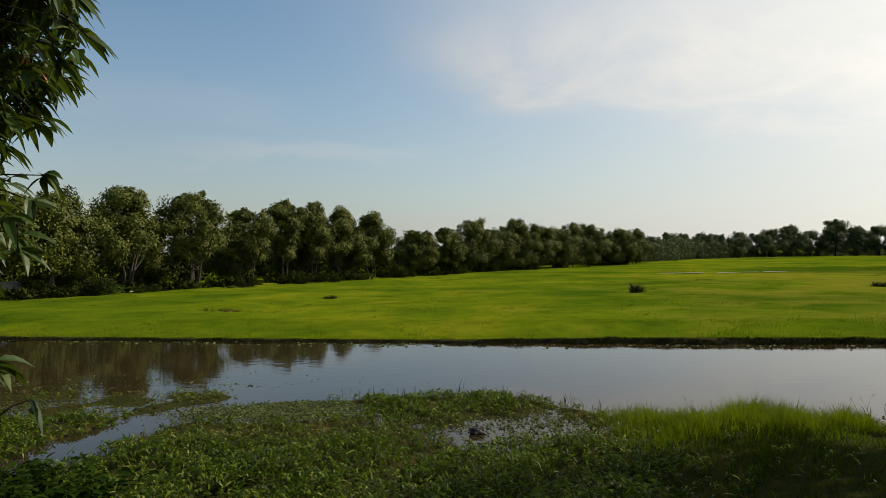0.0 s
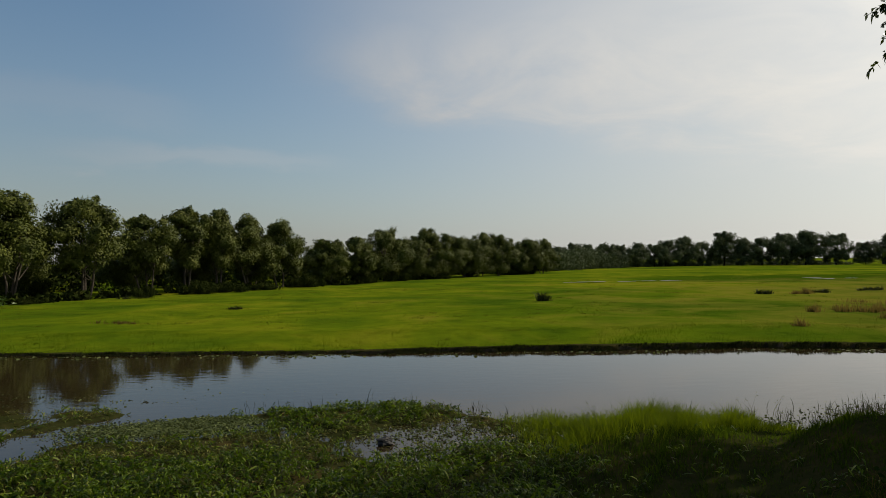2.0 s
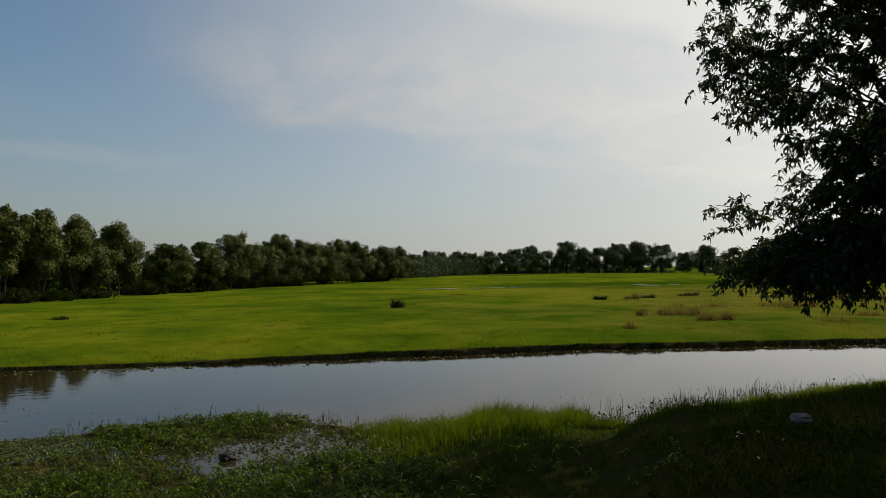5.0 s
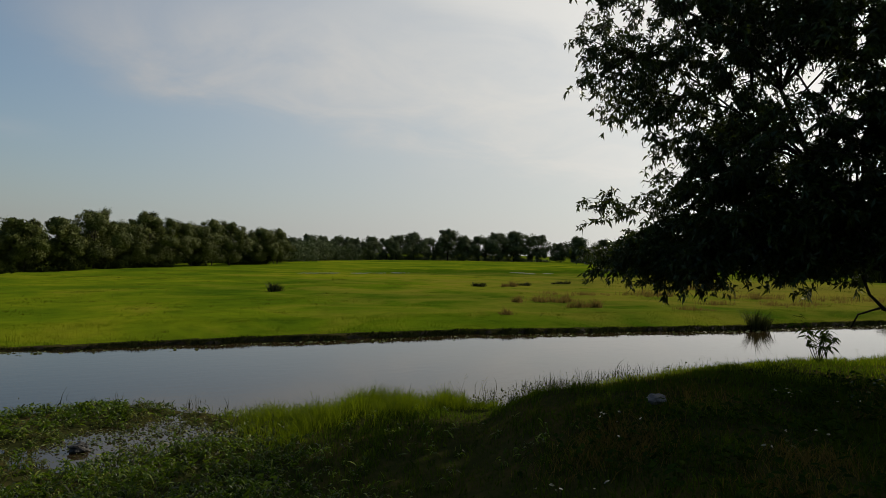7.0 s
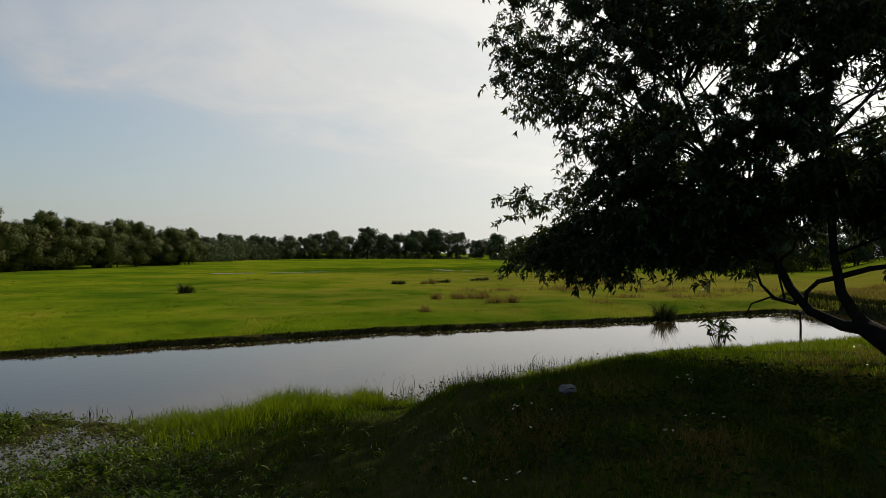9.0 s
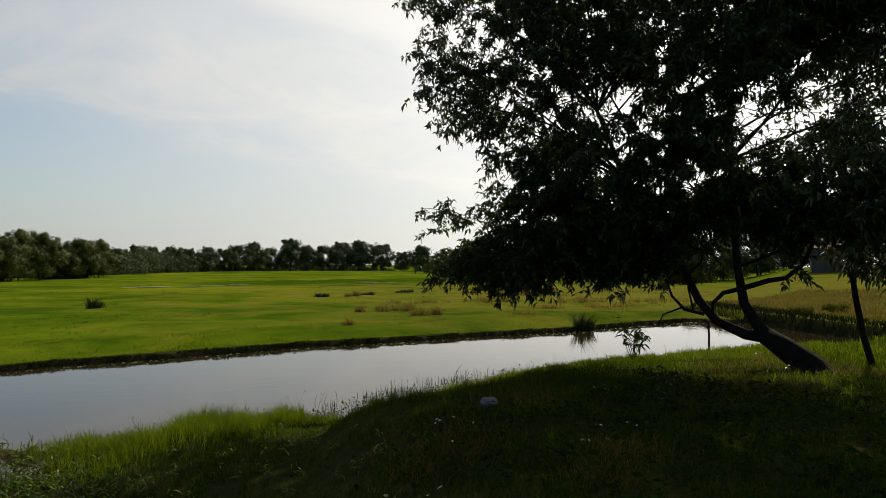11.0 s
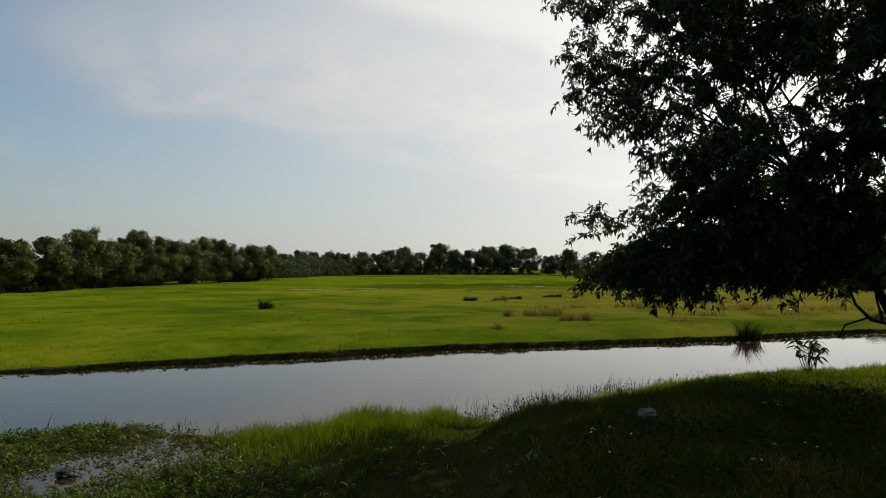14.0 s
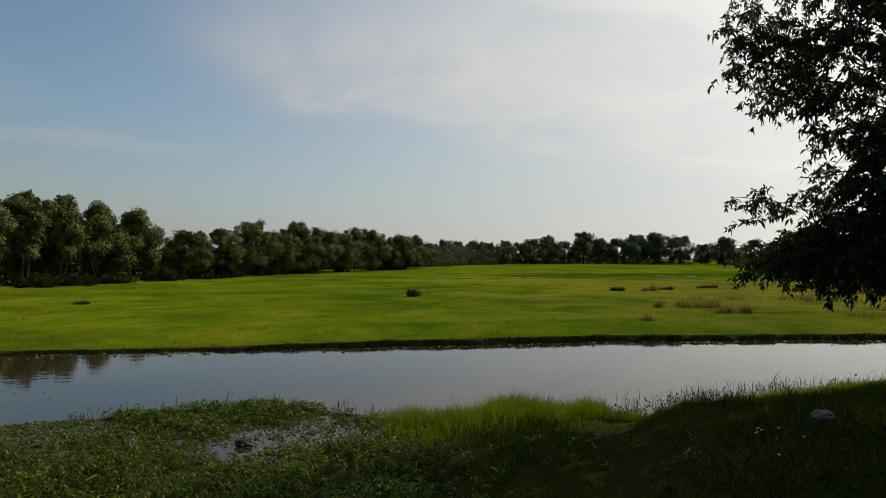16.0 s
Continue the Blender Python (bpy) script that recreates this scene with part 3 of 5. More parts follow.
def grown_tree(name, label, tall, wide, seed, lobes=17, leaf=0.2, count=125, low=0.26, stems=2, leafmat=None, bark=None, group=""):
    """A broad-crowned tree: stems with limbs, each limb bearing a lobe of leaf clumps, so that the crown is lumpy and open between."""
    random.seed(seed), np.random.seed(seed)
    root = new(name)
    wood, centres, radius, feet, hearts = [], [], [], [], []
    for s in range(stems):
        spread = 0.09 * wide * (stems > 1)
        foot = Vector((random.uniform(-1, 1) * spread, random.uniform(-1, 1) * spread, -0.15))
        top = Vector((foot.x * 3 + random.uniform(-0.3, 0.3), foot.y * 3 + random.uniform(-0.3, 0.3), tall * random.uniform(0.52, 0.66)))
        line = bow(foot, top, 0, 0.16)
        r = tall * 0.019 / math.sqrt(stems)
        wood.append(tube(line, [r * (1.3 - 0.95 * i / 6) for i in range(7)]))
        feet.append((line, r))
    for k in range(lobes):
        # lobes climb round the crown; the last few make its uneven top
        t = (k + 0.5) / lobes
        a = k * 2.4 + random.uniform(-0.5, 0.5)
        z = low + 0.06 + (0.88 - low) * t + random.uniform(-0.05, 0.05)
        girth = max(0.12, 1 - ((z - 0.50) / 0.46) ** 2)
        R = wide * random.uniform(0.165, 0.26) * (0.65 + 0.35 * girth)
        reach = (wide * 0.56 - R * 0.8) * girth * random.uniform(0.35, 1.25)
        line, r = feet[k % stems]
        start = line[2 + int(3.9 * min(1, t * 1.1))]
        mid = Vector((start.x * 0.5 + math.cos(a) * reach, start.y * 0.5 + math.sin(a) * reach, min(tall * z, tall - R * 0.85)))
        limb = bow(start, mid, -0.15, 0.12)
        wood.append(tube(limb, [r * 0.55 * (1 - 0.75 * i / 6) for i in range(7)], 5))
        for j in range(11):
            d = Vector((random.gauss(0, 1), random.gauss(0, 1), random.gauss(0.25, 0.8))).normalized()
            q = mid + Vector((d.x * R, d.y * R, d.z * R * 0.85)) * random.uniform(0.35, 1.15)
            q.z = max(q.z, tall * low * random.uniform(0.9, 1.2))
            centres.append(q)
            hearts.append(mid - Vector((0, 0, 0.3 * R)))
            radius.append(R * random.choice((0.26, 0.34, 0.42, 0.5, 0.6)))
    trunk = new("trunk", mesh("trunk", *join(wood), bark or PALE_BARK, None, True))
    trunk.parent = root
    crown = new("crown", mesh("crown", *crown_leaves(centres, radius, count, leaf, leaf * 0.6, hearts), leafmat or LEAF_FAR))
    crown.parent = root
    return tagged(root, label, "tree", group)


def plant(source, x, y, scale, turn, squash=1.0, sink=0.0):
    ob = copy_thing(source, pose(x, y, float(height(x, y)) - sink, 0, 0, turn))
    ob.scale = (scale, scale, scale * squash)
    return ob


ROW, WOOD = "row of field-edge trees", "distant line of trees"
LABEL_ROW = "broad sunlit green acacia tree at the field edge"
turns = random.Random(5)


def stand(ob, x, y, turn=0.0, sink=0.0):
    ob.matrix_basis = pose(x, y, float(height(x, y)) - sink, 0, 0, turn)
    return ob


def polar(bearing, distance):
    return distance * math.sin(radians(bearing)), distance * math.cos(radians(bearing))


# bearing from +y in degrees, distance, height, crown width, seed, stems, foot of the crown
ROW_TREES = [(-33.6, 44.5, 6.4, 5.2, 11, 2, 0.20), (-29.8, 47.0, 6.5, 5.1, 12, 2, 0.24), (-25.1, 49.5, 7.0, 5.2, 13, 3, 0.28), (-20.2, 52.0, 6.9, 5.2, 14, 3, 0.28), (-15.8, 55.5, 6.0, 3.9, 15, 3, 0.24),
             (-12.9, 58.0, 7.0, 4.1, 16, 3, 0.28), (-10.6, 60.0, 6.8, 4.1, 17, 3, 0.30), (-7.8, 62.0, 6.4, 4.9, 18, 2, 0.24), (-5.4, 64.0, 6.1, 4.9, 19, 2, 0.20), (-1.6, 68.5, 4.6, 4.0, 20, 2, 0.16), (1.0, 72.0, 5.2, 3.5, 22, 2, 0.18)]
for b, d, tall, wide, seed, stems, low in ROW_TREES:
    x, y = polar(b, d)
    stand(grown_tree("tree", LABEL_ROW, tall, wide, seed, stems=stems, low=low, group=ROW), x, y, 40 * (seed % 9))
kinds = [grown_tree("tree", LABEL_ROW, 6.6, 6.2, 31, leaf=0.22, count=150, low=0.12, stems=1, group=ROW), grown_tree("tree", LABEL_ROW, 6.6, 6.8, 32, leaf=0.22, count=150, stems=2, low=0.10, group=ROW),
         grown_tree("tree", LABEL_ROW, 6.6, 6.4, 33, leaf=0.22, count=150, stems=3, low=0.13, group=ROW)]
# the row goes on, farther off: bearing, distance, height
ONWARD = [(3.1, 77, 5.9, 0), (5.2, 81, 5.0, 1), (6.8, 84, 6.2, 2), (8.6, 88, 5.7, 0), (10.2, 91, 5.4, 1), (11.5, 95, 6.0, 2), (13.0, 99, 6.0, 0), (15.2, 106, 5.5, 1), (16.7, 112, 5.6, 2)]
for i, (b, d, tall, kind) in enumerate(ONWARD):
    x, y = polar(b, d)
    src, s = kinds[kind], tall / 6.6
    if i < 3:
        stand(src, x, y, turns.uniform(0, 360)).scale = (s, s, s)
    else:
        plant(src, x, y, s, turns.uniform(0, 360))
# a second rank behind the row, darker between its trunks
for i, (x, y, tall) in enumerate(((-33, 45, 5.2), (-27.5, 48, 5.0), (-23.6, 52.5, 4.6), (-17.8, 56.5, 4.6), (-13.4, 61.5, 4.6), (-9, 66, 5.0), (-3, 75, 4.4), (6, 86, 5.2), (12, 95, 5.4), (26, 110, 5.2), (30, 108, 5.0), (37, 121, 5.2))):
    tagged(plant(kinds[i % 3], x, y, tall / 6.6, turns.uniform(0, 360)), "green acacia tree in the second rank behind the row")
# far line: bearing, distance, height
LABEL_FAR = "dark green round-crowned tree in the hazy distant line"
far_kinds = [grown_tree("tree", LABEL_FAR, 9.0, 9.5, 35 + i, leaf=0.36, count=110, low=low, stems=1 + i % 2, lobes=14, leafmat=LEAF_HAZED, bark=BARK, group=WOOD) for i, low in enumerate((0.10, 0.13, 0.08))]
FAR_TREES = [(17.9, 150, 5.2), (19.3, 165, 6.4), (20.5, 172, 6.0), (21.9, 180, 6.4), (23.2, 185, 6.2), (24.6, 190, 6.6), (25.9, 200, 6.5), (27.0, 205, 7.8), (28.3, 210, 8.6), (29.6, 215, 7.2), (31.2, 220, 10.4), (32.6, 222, 8.2),
             (33.9, 225, 8.4), (35.4, 226, 9.8), (36.9, 228, 10.2), (38.9, 230, 9.4), (40.7, 232, 6.8), (42.2, 230, 8.8), (44.5, 225, 8.0), (47, 200, 8.0), (49.5, 175, 7.5), (52, 150, 7.5), (54.5, 130, 7.0), (57, 125, 6.0), (59.5, 122, 6.4), (62, 120, 6.8), (64.5, 118, 7.2), (67, 120, 7.8), (69.5, 122, 8.2), (71.8, 124, 8.8), (73.5, 128, 9.2), (76, 126, 9.2), (79, 116, 9.0), (83, 110, 9.0)]
for i, (b, d, tall) in enumerate(FAR_TREES):
    x, y = polar(b, d)
    src, s = far_kinds[i % 3], tall / 9.0
    if i < 3:
        stand(src, x, y, turns.uniform(0, 360)).scale = (s, s, s)
    else:
        plant(src, x, y, s, turns.uniform(0, 360))


def shrub(label, wide, tall, seed, leafmat=None):
    random.seed(seed), np.random.seed(seed)
    root = new("shrub")
    stems, centres, radius = [], [], []
    for k in range(9):
        a, r = random.uniform(0, 6.28), random.uniform(0.2, 0.5) * wide
        end = (math.cos(a) * r, math.sin(a) * r, tall * random.choice((0.25, 0.4, 0.6, 0.9, 1.2)))
        stems.append(tube(bow((0, 0, -0.1), end, 0.1, 0.05, 4), [0.03, 0.025, 0.02, 0.015, 0.008], 4))
        for j in range(4):
            centres.append(Vector(end) + Vector((random.gauss(0, 0.12) * wide, random.gauss(0, 0.12) * wide, random.gauss(-0.1, 0.1) * tall)))
            radius.append(random.uniform(0.12, 0.2) * wide)
    b = new("branches", mesh("branches", *join(stems), BARK))
    b.parent = root
    c = new("leaves", mesh("leaves", *crown_leaves(centres, radius, 150, 0.15, 0.08), leafmat or SHADED_SHRUB_LEAF))
    c.parent = root
    return tagged(root, label, "shrub", "shrubs under the trees")


bush = shrub("dark green shrub at the foot of the tree row", 2.8, 0.8, 31)
bush.matrix_basis = pose(-21.5, 41.0, float(height(-21.5, 41)))
for x, y, s in ((-24.8, 37.4, 1.0), (-27.0, 47.6, 1.0), (-21.6, 49.2, 0.9), (-19.3, 44.0, 0.8), (-14.2, 49.6, 0.9), (-11.2, 53.5, 1.1), (-9.6, 56.2, 0.8), (-7.2, 59.6, 1.0), (-3.8, 63.8, 0.9), (-0.6, 68.2, 1.0), (2.0, 71.8, 1.0), (5.8, 76.5, 1.1), (11.5, 83.8, 1.2), (17, 91, 1.3), (25.5, 102.5, 1.5), (28.5, 106, 1.3),
                (82, 40, 2.0), (88, 52, 2.0), (92, 44, 1.8)):
    plant(bush, x, y, s * turns.uniform(0.45, 1.0), turns.uniform(0, 360), turns.uniform(0.7, 1.7))


def broad_leaved_plant():
    random.seed(64), np.random.seed(64)
    root = new("broad_leaved_plant")
    n = 90
    pos = np.c_[np.random.normal(size=n) * 0.75, np.random.normal(size=n) * 0.3, np.random.uniform(0.05, 0.45, n)]
    a = np.random.uniform(0, 6.28, n)
    size = np.random.uniform(0.4, 0.8, n)
    v, f = long_leaf_geometry(pos, np.stack([np.cos(a), np.sin(a), np.random.uniform(0.3, 1.3, n)], 1), size, size * 0.3, np.random.uniform(0.8, 1.6, n))
    new("leaves", mesh("leaves", v, f, BROAD_LEAF)).parent = root
    for p in pos[:12]:
        new("stem", mesh("stem", *tube([(p[0] * 0.8, p[1] * 0.8, -0.1), (p[0], p[1], p[2])], [0.02, 0.012], 5), BROAD_LEAF)).parent = root
    x, y = -20.9, 41.6
    root.matrix_basis = pose(x, y, float(height(x, y)), 0, 0, 38)
    tagged(root, "clump of large bright green leaves below the trees", "plant")


broad_leaved_plant()
green_bush = shrub("bushy yellow-green shrub on the bank across the river", 2.0, 0.9, 36, FIELD_CLUMP)
green_bush.matrix_basis = pose(34.6, 9.6, float(height(34.6, 9.6)))
green_bush.scale = (0.42, 0.42, 0.4)
plant(green_bush, 32.2, 10.4, 0.35, 130, 0.9)

# the leaning acacia on the bank
def on_tree(u, w, z):
    """Place on the tree: u leftwards across the camera's view, w away along it."""
    return Vector((12.13 - 0.31 * u + 0.95 * w, 4.0 + 0.95 * u + 0.31 * w, z))


def twig_leaves(twigs, count, length, width, keep):
    """Sickle leaves set along thin drooping twigs, pointing outwards and hanging."""
    a, b = (np.repeat(np.array([tuple(t[i]) for t in twigs]), count, 0) for i in (0, 1))
    n = len(a)
    t = np.random.uniform(0.05, 1.0, (n, 1))
    pos = a + (b - a) * t
    pos[:, 2] -= 0.06 * t[:, 0] ** 2
    k = keep(pos)
    pos, run = pos[k], unit(b - a)[k]
    n = len(pos)
    out = run * 0.45 + unit(np.random.normal(size=(n, 3))) * 0.9
    out[:, 2] -= 0.2
    way = unit(out)
    side = unit(np.cross(way, np.random.normal(size=(n, 3))))
    bend = side * np.random.uniform(-1, 1, (n, 1))
    L = (np.random.uniform(0.6, 1.3, n) * length)[:, None]
    W = (np.random.uniform(0.7, 1.25, n) * width * 0.5)[:, None]
    down = np.array((0, 0, -1.0)) * np.random.uniform(0.2, 1.1, (n, 1))
    p = pos + way * L * 0.5 + down * L * 0.13 - bend * L * 0.2
    tip = pos + way * L * 0.95 + down * L * 0.5 + bend * L * 0.2
    v = np.stack([pos, p + side * W, tip, p - side * W], 1).reshape(-1, 3)
    f = [(i, i + 1, i + 2, i + 3) for i in range(0, 4 * n, 4)]
    return v, f


def leaning_acacia():
    random.seed(21), np.random.seed(21)
    root = new("acacia_tree")
    base = on_tree(-0.1, 0, 0.75)
    wood = []
    butt = [on_tree(-0.15, 0, 0.62), on_tree(0.0, 0, 0.95), on_tree(0.4, 0, 1.27), on_tree(0.80, 0, 1.5)]
    wood.append(tube(butt, [0.34, 0.225, 0.18, 0.13], 10))
    left = [on_tree(0.62, 0, 1.40), on_tree(0.97, 0.02, 1.44), on_tree(1.42, 0.05, 1.63), on_tree(1.72, 0, 2.0), on_tree(1.93, 0.0, 2.44), on_tree(2.42, 0.1, 3.24), on_tree(3.02, 0.2, 4.2), on_tree(3.6, 0.3, 5.6), on_tree(4.0, 0.2, 7.2)]
    right = [on_tree(0.62, 0, 1.42), on_tree(0.80, -0.05, 1.62), on_tree(0.98, -0.1, 1.97), on_tree(1.08, -0.1, 2.57), on_tree(1.14, 0, 3.22), on_tree(1.2, 0.1, 4.46), on_tree(1.22, 0.2, 5.7), on_tree(1.1, 0.3, 7.2), on_tree(0.9, 0.3, 8.8)]
    wood.append(tube(left, [0.115, 0.092, 0.080, 0.070, 0.062, 0.054, 0.046, 0.036, 0.018], 9))
    wood.append(tube(right, [0.115, 0.090, 0.076, 0.066, 0.060, 0.054, 0.048, 0.038, 0.018], 9))
    for pts, r in (([(1.0, -0.1, 2.22), (0.6, -0.15, 2.36), (0.35, -0.2, 2.40), (0.1, -0.2, 2.62), (-0.1, -0.2, 3.1)], 0.05),
                   ([(1.06, -0.1, 2.2), (1.3, -0.1, 2.13), (1.48, -0.05, 1.95), (1.5, 0, 1.72)], 0.045),
                   ([(1.62, 0, 1.75), (1.95, -0.05, 1.83), (2.15, -0.1, 2.05), (2.25, -0.1, 2.35)], 0.035),
                   ([(2.0, -0.05, 1.85), (2.3, -0.1, 1.72), (2.4, -0.1, 1.5)], 0.018), ([(1.8, 0, 1.8), (1.9, 0.05, 2.2), (1.85, 0.1, 2.5)], 0.02)):
        wood.append(tube([on_tree(*p) for p in pts], [r * (1 - 0.55 * i / len(pts)) for i in range(len(pts))], 6))
    # limb: stem, place on the stem, end (u, w, z), foliage tufts, spread
    limbs = [(left, 7, (7.0, 0.2, 7.0), 36, 0.6), (left, 8, (6.8, -0.3, 8.3), 32, 0.65), (left, 7, (6.6, 0.3, 5.6), 26, 0.30), (left, 6, (5.4, 0.2, 4.0), 30, 0.42), (left, 6, (4.6, -0.3, 3.9), 26, 0.45), (left, 5, (6.65, -0.2, 3.65), 22, 0.34), (left, 5, (6.7, 0.2, 2.6), 36, 0.42),
             (left, 5, (5.3, -0.5, 2.5), 34, 0.45), (left, 5, (4.5, 0.3, 2.6), 22, 0.4), (left, 6, (5.1, 0.0, 4.6), 26, 0.55), (left, 6, (4.8, 1.4, 5.2), 24, 0.8), (left, 7, (4.7, -1.2, 6.5), 26, 0.8),
             (left, 8, (5.2, 0.8, 8.4), 24, 0.9), (left, 8, (3.6, -1.4, 8.8), 24, 0.9), (left, 5, (3.3, -1.3, 4.3), 24, 0.7), (left, 5, (3.2, 1.2, 4.2), 24, 0.7), (right, 5, (1.6, 0.8, 5.3), 22, 0.7),
             (right, 6, (2.2, -1.5, 6.6), 26, 0.8), (right, 7, (0.2, 1.2, 8.2), 22, 0.9), (right, 8, (1.4, -0.6, 9.6), 22, 0.9), (right, 6, (-1.0, -0.6, 7.2), 22, 0.8), (right, 5, (-0.9, 1.0, 5.6), 16, 0.7),
             (right, 5, (0.0, -1.2, 4.3), 18, 0.6), (right, 4, (-1.6, 0.3, 3.8), 18, 0.7), (right, 6, (-2.6, 0.3, 6.4), 18, 0.8), (right, 7, (-2.2, -0.5, 8.3), 18, 0.9), (right, 5, (1.9, 0.5, 4.0), 24, 0.5), (right, 5, (1.3, -1.0, 4.2), 18, 0.5), (left, 6, (2.6, 0.6, 5.4), 26, 0.7), (right, 6, (0.4, 0.2, 5.2), 20, 0.7), (left, 7, (3.0, 1.0, 7.0), 26, 0.8), (right, 7, (-0.6, -0.2, 8.6), 22, 0.8), (right, 6, (-1.8, 0.8, 5.0), 20, 0.7), (right, 7, (-1.6, 0.2, 7.2), 26, 0.8), (right, 7, (-3.2, 0.6, 7.8), 22, 0.9), (left, 8, (5.6, 0.2, 9.6), 24, 0.85), (left, 8, (2.2, 0.4, 8.4), 26, 0.8), (right, 7, (1.8, 0.3, 7.5), 26, 0.6), (right, 7, (2.3, -0.4, 8.0), 22, 0.6), (right, 5, (1.9, 0.3, 3.4), 16, 0.35), (right, 5, (0.5, 0.4, 3.3), 16, 0.4), (left, 6, (2.7, -0.2, 3.5), 16, 0.4), (right, 5, (-0.5, -0.3, 3.4), 16, 0.45), (right, 5, (-1.6, 0.2, 3.2), 18, 0.5), (right, 5, (1.2, -0.9, 4.9), 22, 0.5), (right, 6, (0.8, -1.0, 5.8), 22, 0.5), (right, 6, (1.9, -0.7, 5.2), 20, 0.5), (left, 6, (3.0, -0.9, 4.9), 20, 0.5),
             (right, 7, (-3.0, -0.5, 6.9), 28, 0.8), (right, 7, (-4.0, 0.2, 8.0), 28, 0.9), (right, 8, (-3.2, -0.4, 9.2), 26, 0.9), (left, 7, (6.0, 0.6, 7.8), 26, 0.6), (left, 7, (5.6, -0.6, 6.4), 26, 0.55), (left, 8, (6.7, 0.3, 9.3), 28, 0.7), (left, 7, (6.9, -0.3, 6.3), 26, 0.4), (left, 8, (4.4, -0.2, 7.6), 26, 0.6), (left, 8, (5.2, -0.6, 8.4), 26, 0.6), (left, 7, (3.4, -0.5, 6.6), 22, 0.5), (left, 8, (3.0, -0.5, 7.8), 24, 0.6), (right, 8, (0.6, -0.6, 8.0), 24, 0.6), (right, 7, (0.3, -0.3, 6.6), 30, 0.5), (right, 7, (2.4, 0.5, 6.6), 28, 0.5), (right, 7, (-0.6, 0.4, 6.8), 30, 0.6), (right, 8, (1.4, 0.2, 7.4), 30, 0.6), (left, 8, (2.6, 0.0, 7.2), 26, 0.5), (right, 7, (-1.6, -0.3, 6.6), 28, 0.6), (right, 8, (0.2, 0.3, 7.6), 30, 0.6), (left, 7, (2.2, 0.2, 4.7), 26, 0.4), (right, 6, (1.7, 0.2, 4.6), 22, 0.4), (right, 5, (0.3, 0.6, 3.5), 22, 0.4), (right, 5, (-0.7, 0.3, 3.7), 24, 0.45), (right, 6, (-1.6, 0.4, 4.0), 24, 0.5), (right, 5, (-1.1, -0.5, 3.2), 22, 0.4), (right, 6, (0.1, -0.4, 4.1), 20, 0.4), (left, 6, (2.2, 0.4, 3.6), 22, 0.35), (right, 5, (1.5, 0.6, 3.7), 22, 0.35), (left, 6, (3.5, 0.3, 3.4), 22, 0.4), (right, 5, (0.8, 0.5, 3.9), 22, 0.4), (left, 5, (2.7, 0.5, 3.1), 18, 0.3), (left, 6, (4.2, 0.2, 4.4), 22, 0.35), (left, 6, (5.0, -0.2, 3.5), 22, 0.35), (left, 5, (5.9, 0.1, 3.1), 22, 0.35), (left, 5, (4.0, -0.3, 3.2), 22, 0.35), (left, 6, (5.4, 0.1, 4.6), 20, 0.3), (left, 5, (6.2, -0.2, 2.6), 24, 0.35), (left, 5, (5.0, 0.2, 2.5), 22, 0.35)]
    twigs = []
    for stem, at, end, tufts, spread in limbs:
        start, stop = stem[at - 1], on_tree(*end)
        line = bow(start, stop, 0.3, 0.4, 8)
        wood.append(tube(line, [0.028 * (1 - 0.85 * i / 8) for i in range(9)], 5))
        for k in range(int(tufts * 2.5)):
            p = line[random.choice((2, 3, 4, 5, 6, 6, 7, 7, 8, 8))]
            q = p + Vector((random.gauss(0, spread) * 0.6, random.gauss(0, spread) * 0.6, random.gauss(0.02, spread * 0.5)))
            if random.random() < 0.3:
                wood.append(tube(bow(p, q, 0.05, 0.05, 3), [0.012, 0.010, 0.007, 0.004], 3))
            # three drooping twigs from each tuft
            for j in range(3):
                a = random.uniform(0, 6.28)
                way = Vector((math.cos(a), math.sin(a), random.uniform(-0.7, 0.6))) + (stop - start).normalized() * 0.4
                twigs.append((q, q + way.normalized() * random.uniform(0.22, 0.48) - Vector((0, 0, random.uniform(0.0, 0.12)))))
    v, f = join(wood)
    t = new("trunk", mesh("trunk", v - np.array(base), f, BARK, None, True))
    t.parent = root
    tagged(t, "dark forked leaning trunk")

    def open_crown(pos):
        """Sky holes placed and sheared to fit the camera's view: a few wide ones and many small ones, fewer low down.
        """
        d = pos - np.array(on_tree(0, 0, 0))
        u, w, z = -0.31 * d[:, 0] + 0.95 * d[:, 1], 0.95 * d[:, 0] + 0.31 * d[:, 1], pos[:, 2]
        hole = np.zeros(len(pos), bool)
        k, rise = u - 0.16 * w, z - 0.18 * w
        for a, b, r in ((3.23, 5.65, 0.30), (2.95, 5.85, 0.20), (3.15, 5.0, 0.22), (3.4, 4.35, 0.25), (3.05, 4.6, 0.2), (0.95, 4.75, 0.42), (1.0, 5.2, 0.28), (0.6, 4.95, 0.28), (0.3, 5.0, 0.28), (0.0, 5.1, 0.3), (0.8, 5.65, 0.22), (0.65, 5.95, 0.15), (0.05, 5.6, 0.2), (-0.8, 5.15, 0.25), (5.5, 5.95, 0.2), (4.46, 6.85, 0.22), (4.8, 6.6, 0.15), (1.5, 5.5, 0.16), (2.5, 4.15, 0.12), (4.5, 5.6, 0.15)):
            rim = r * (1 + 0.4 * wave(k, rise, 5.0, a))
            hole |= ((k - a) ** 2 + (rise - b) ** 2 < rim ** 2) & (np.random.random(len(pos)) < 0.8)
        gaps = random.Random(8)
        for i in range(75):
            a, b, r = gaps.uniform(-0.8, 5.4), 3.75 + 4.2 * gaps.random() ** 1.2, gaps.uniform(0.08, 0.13)
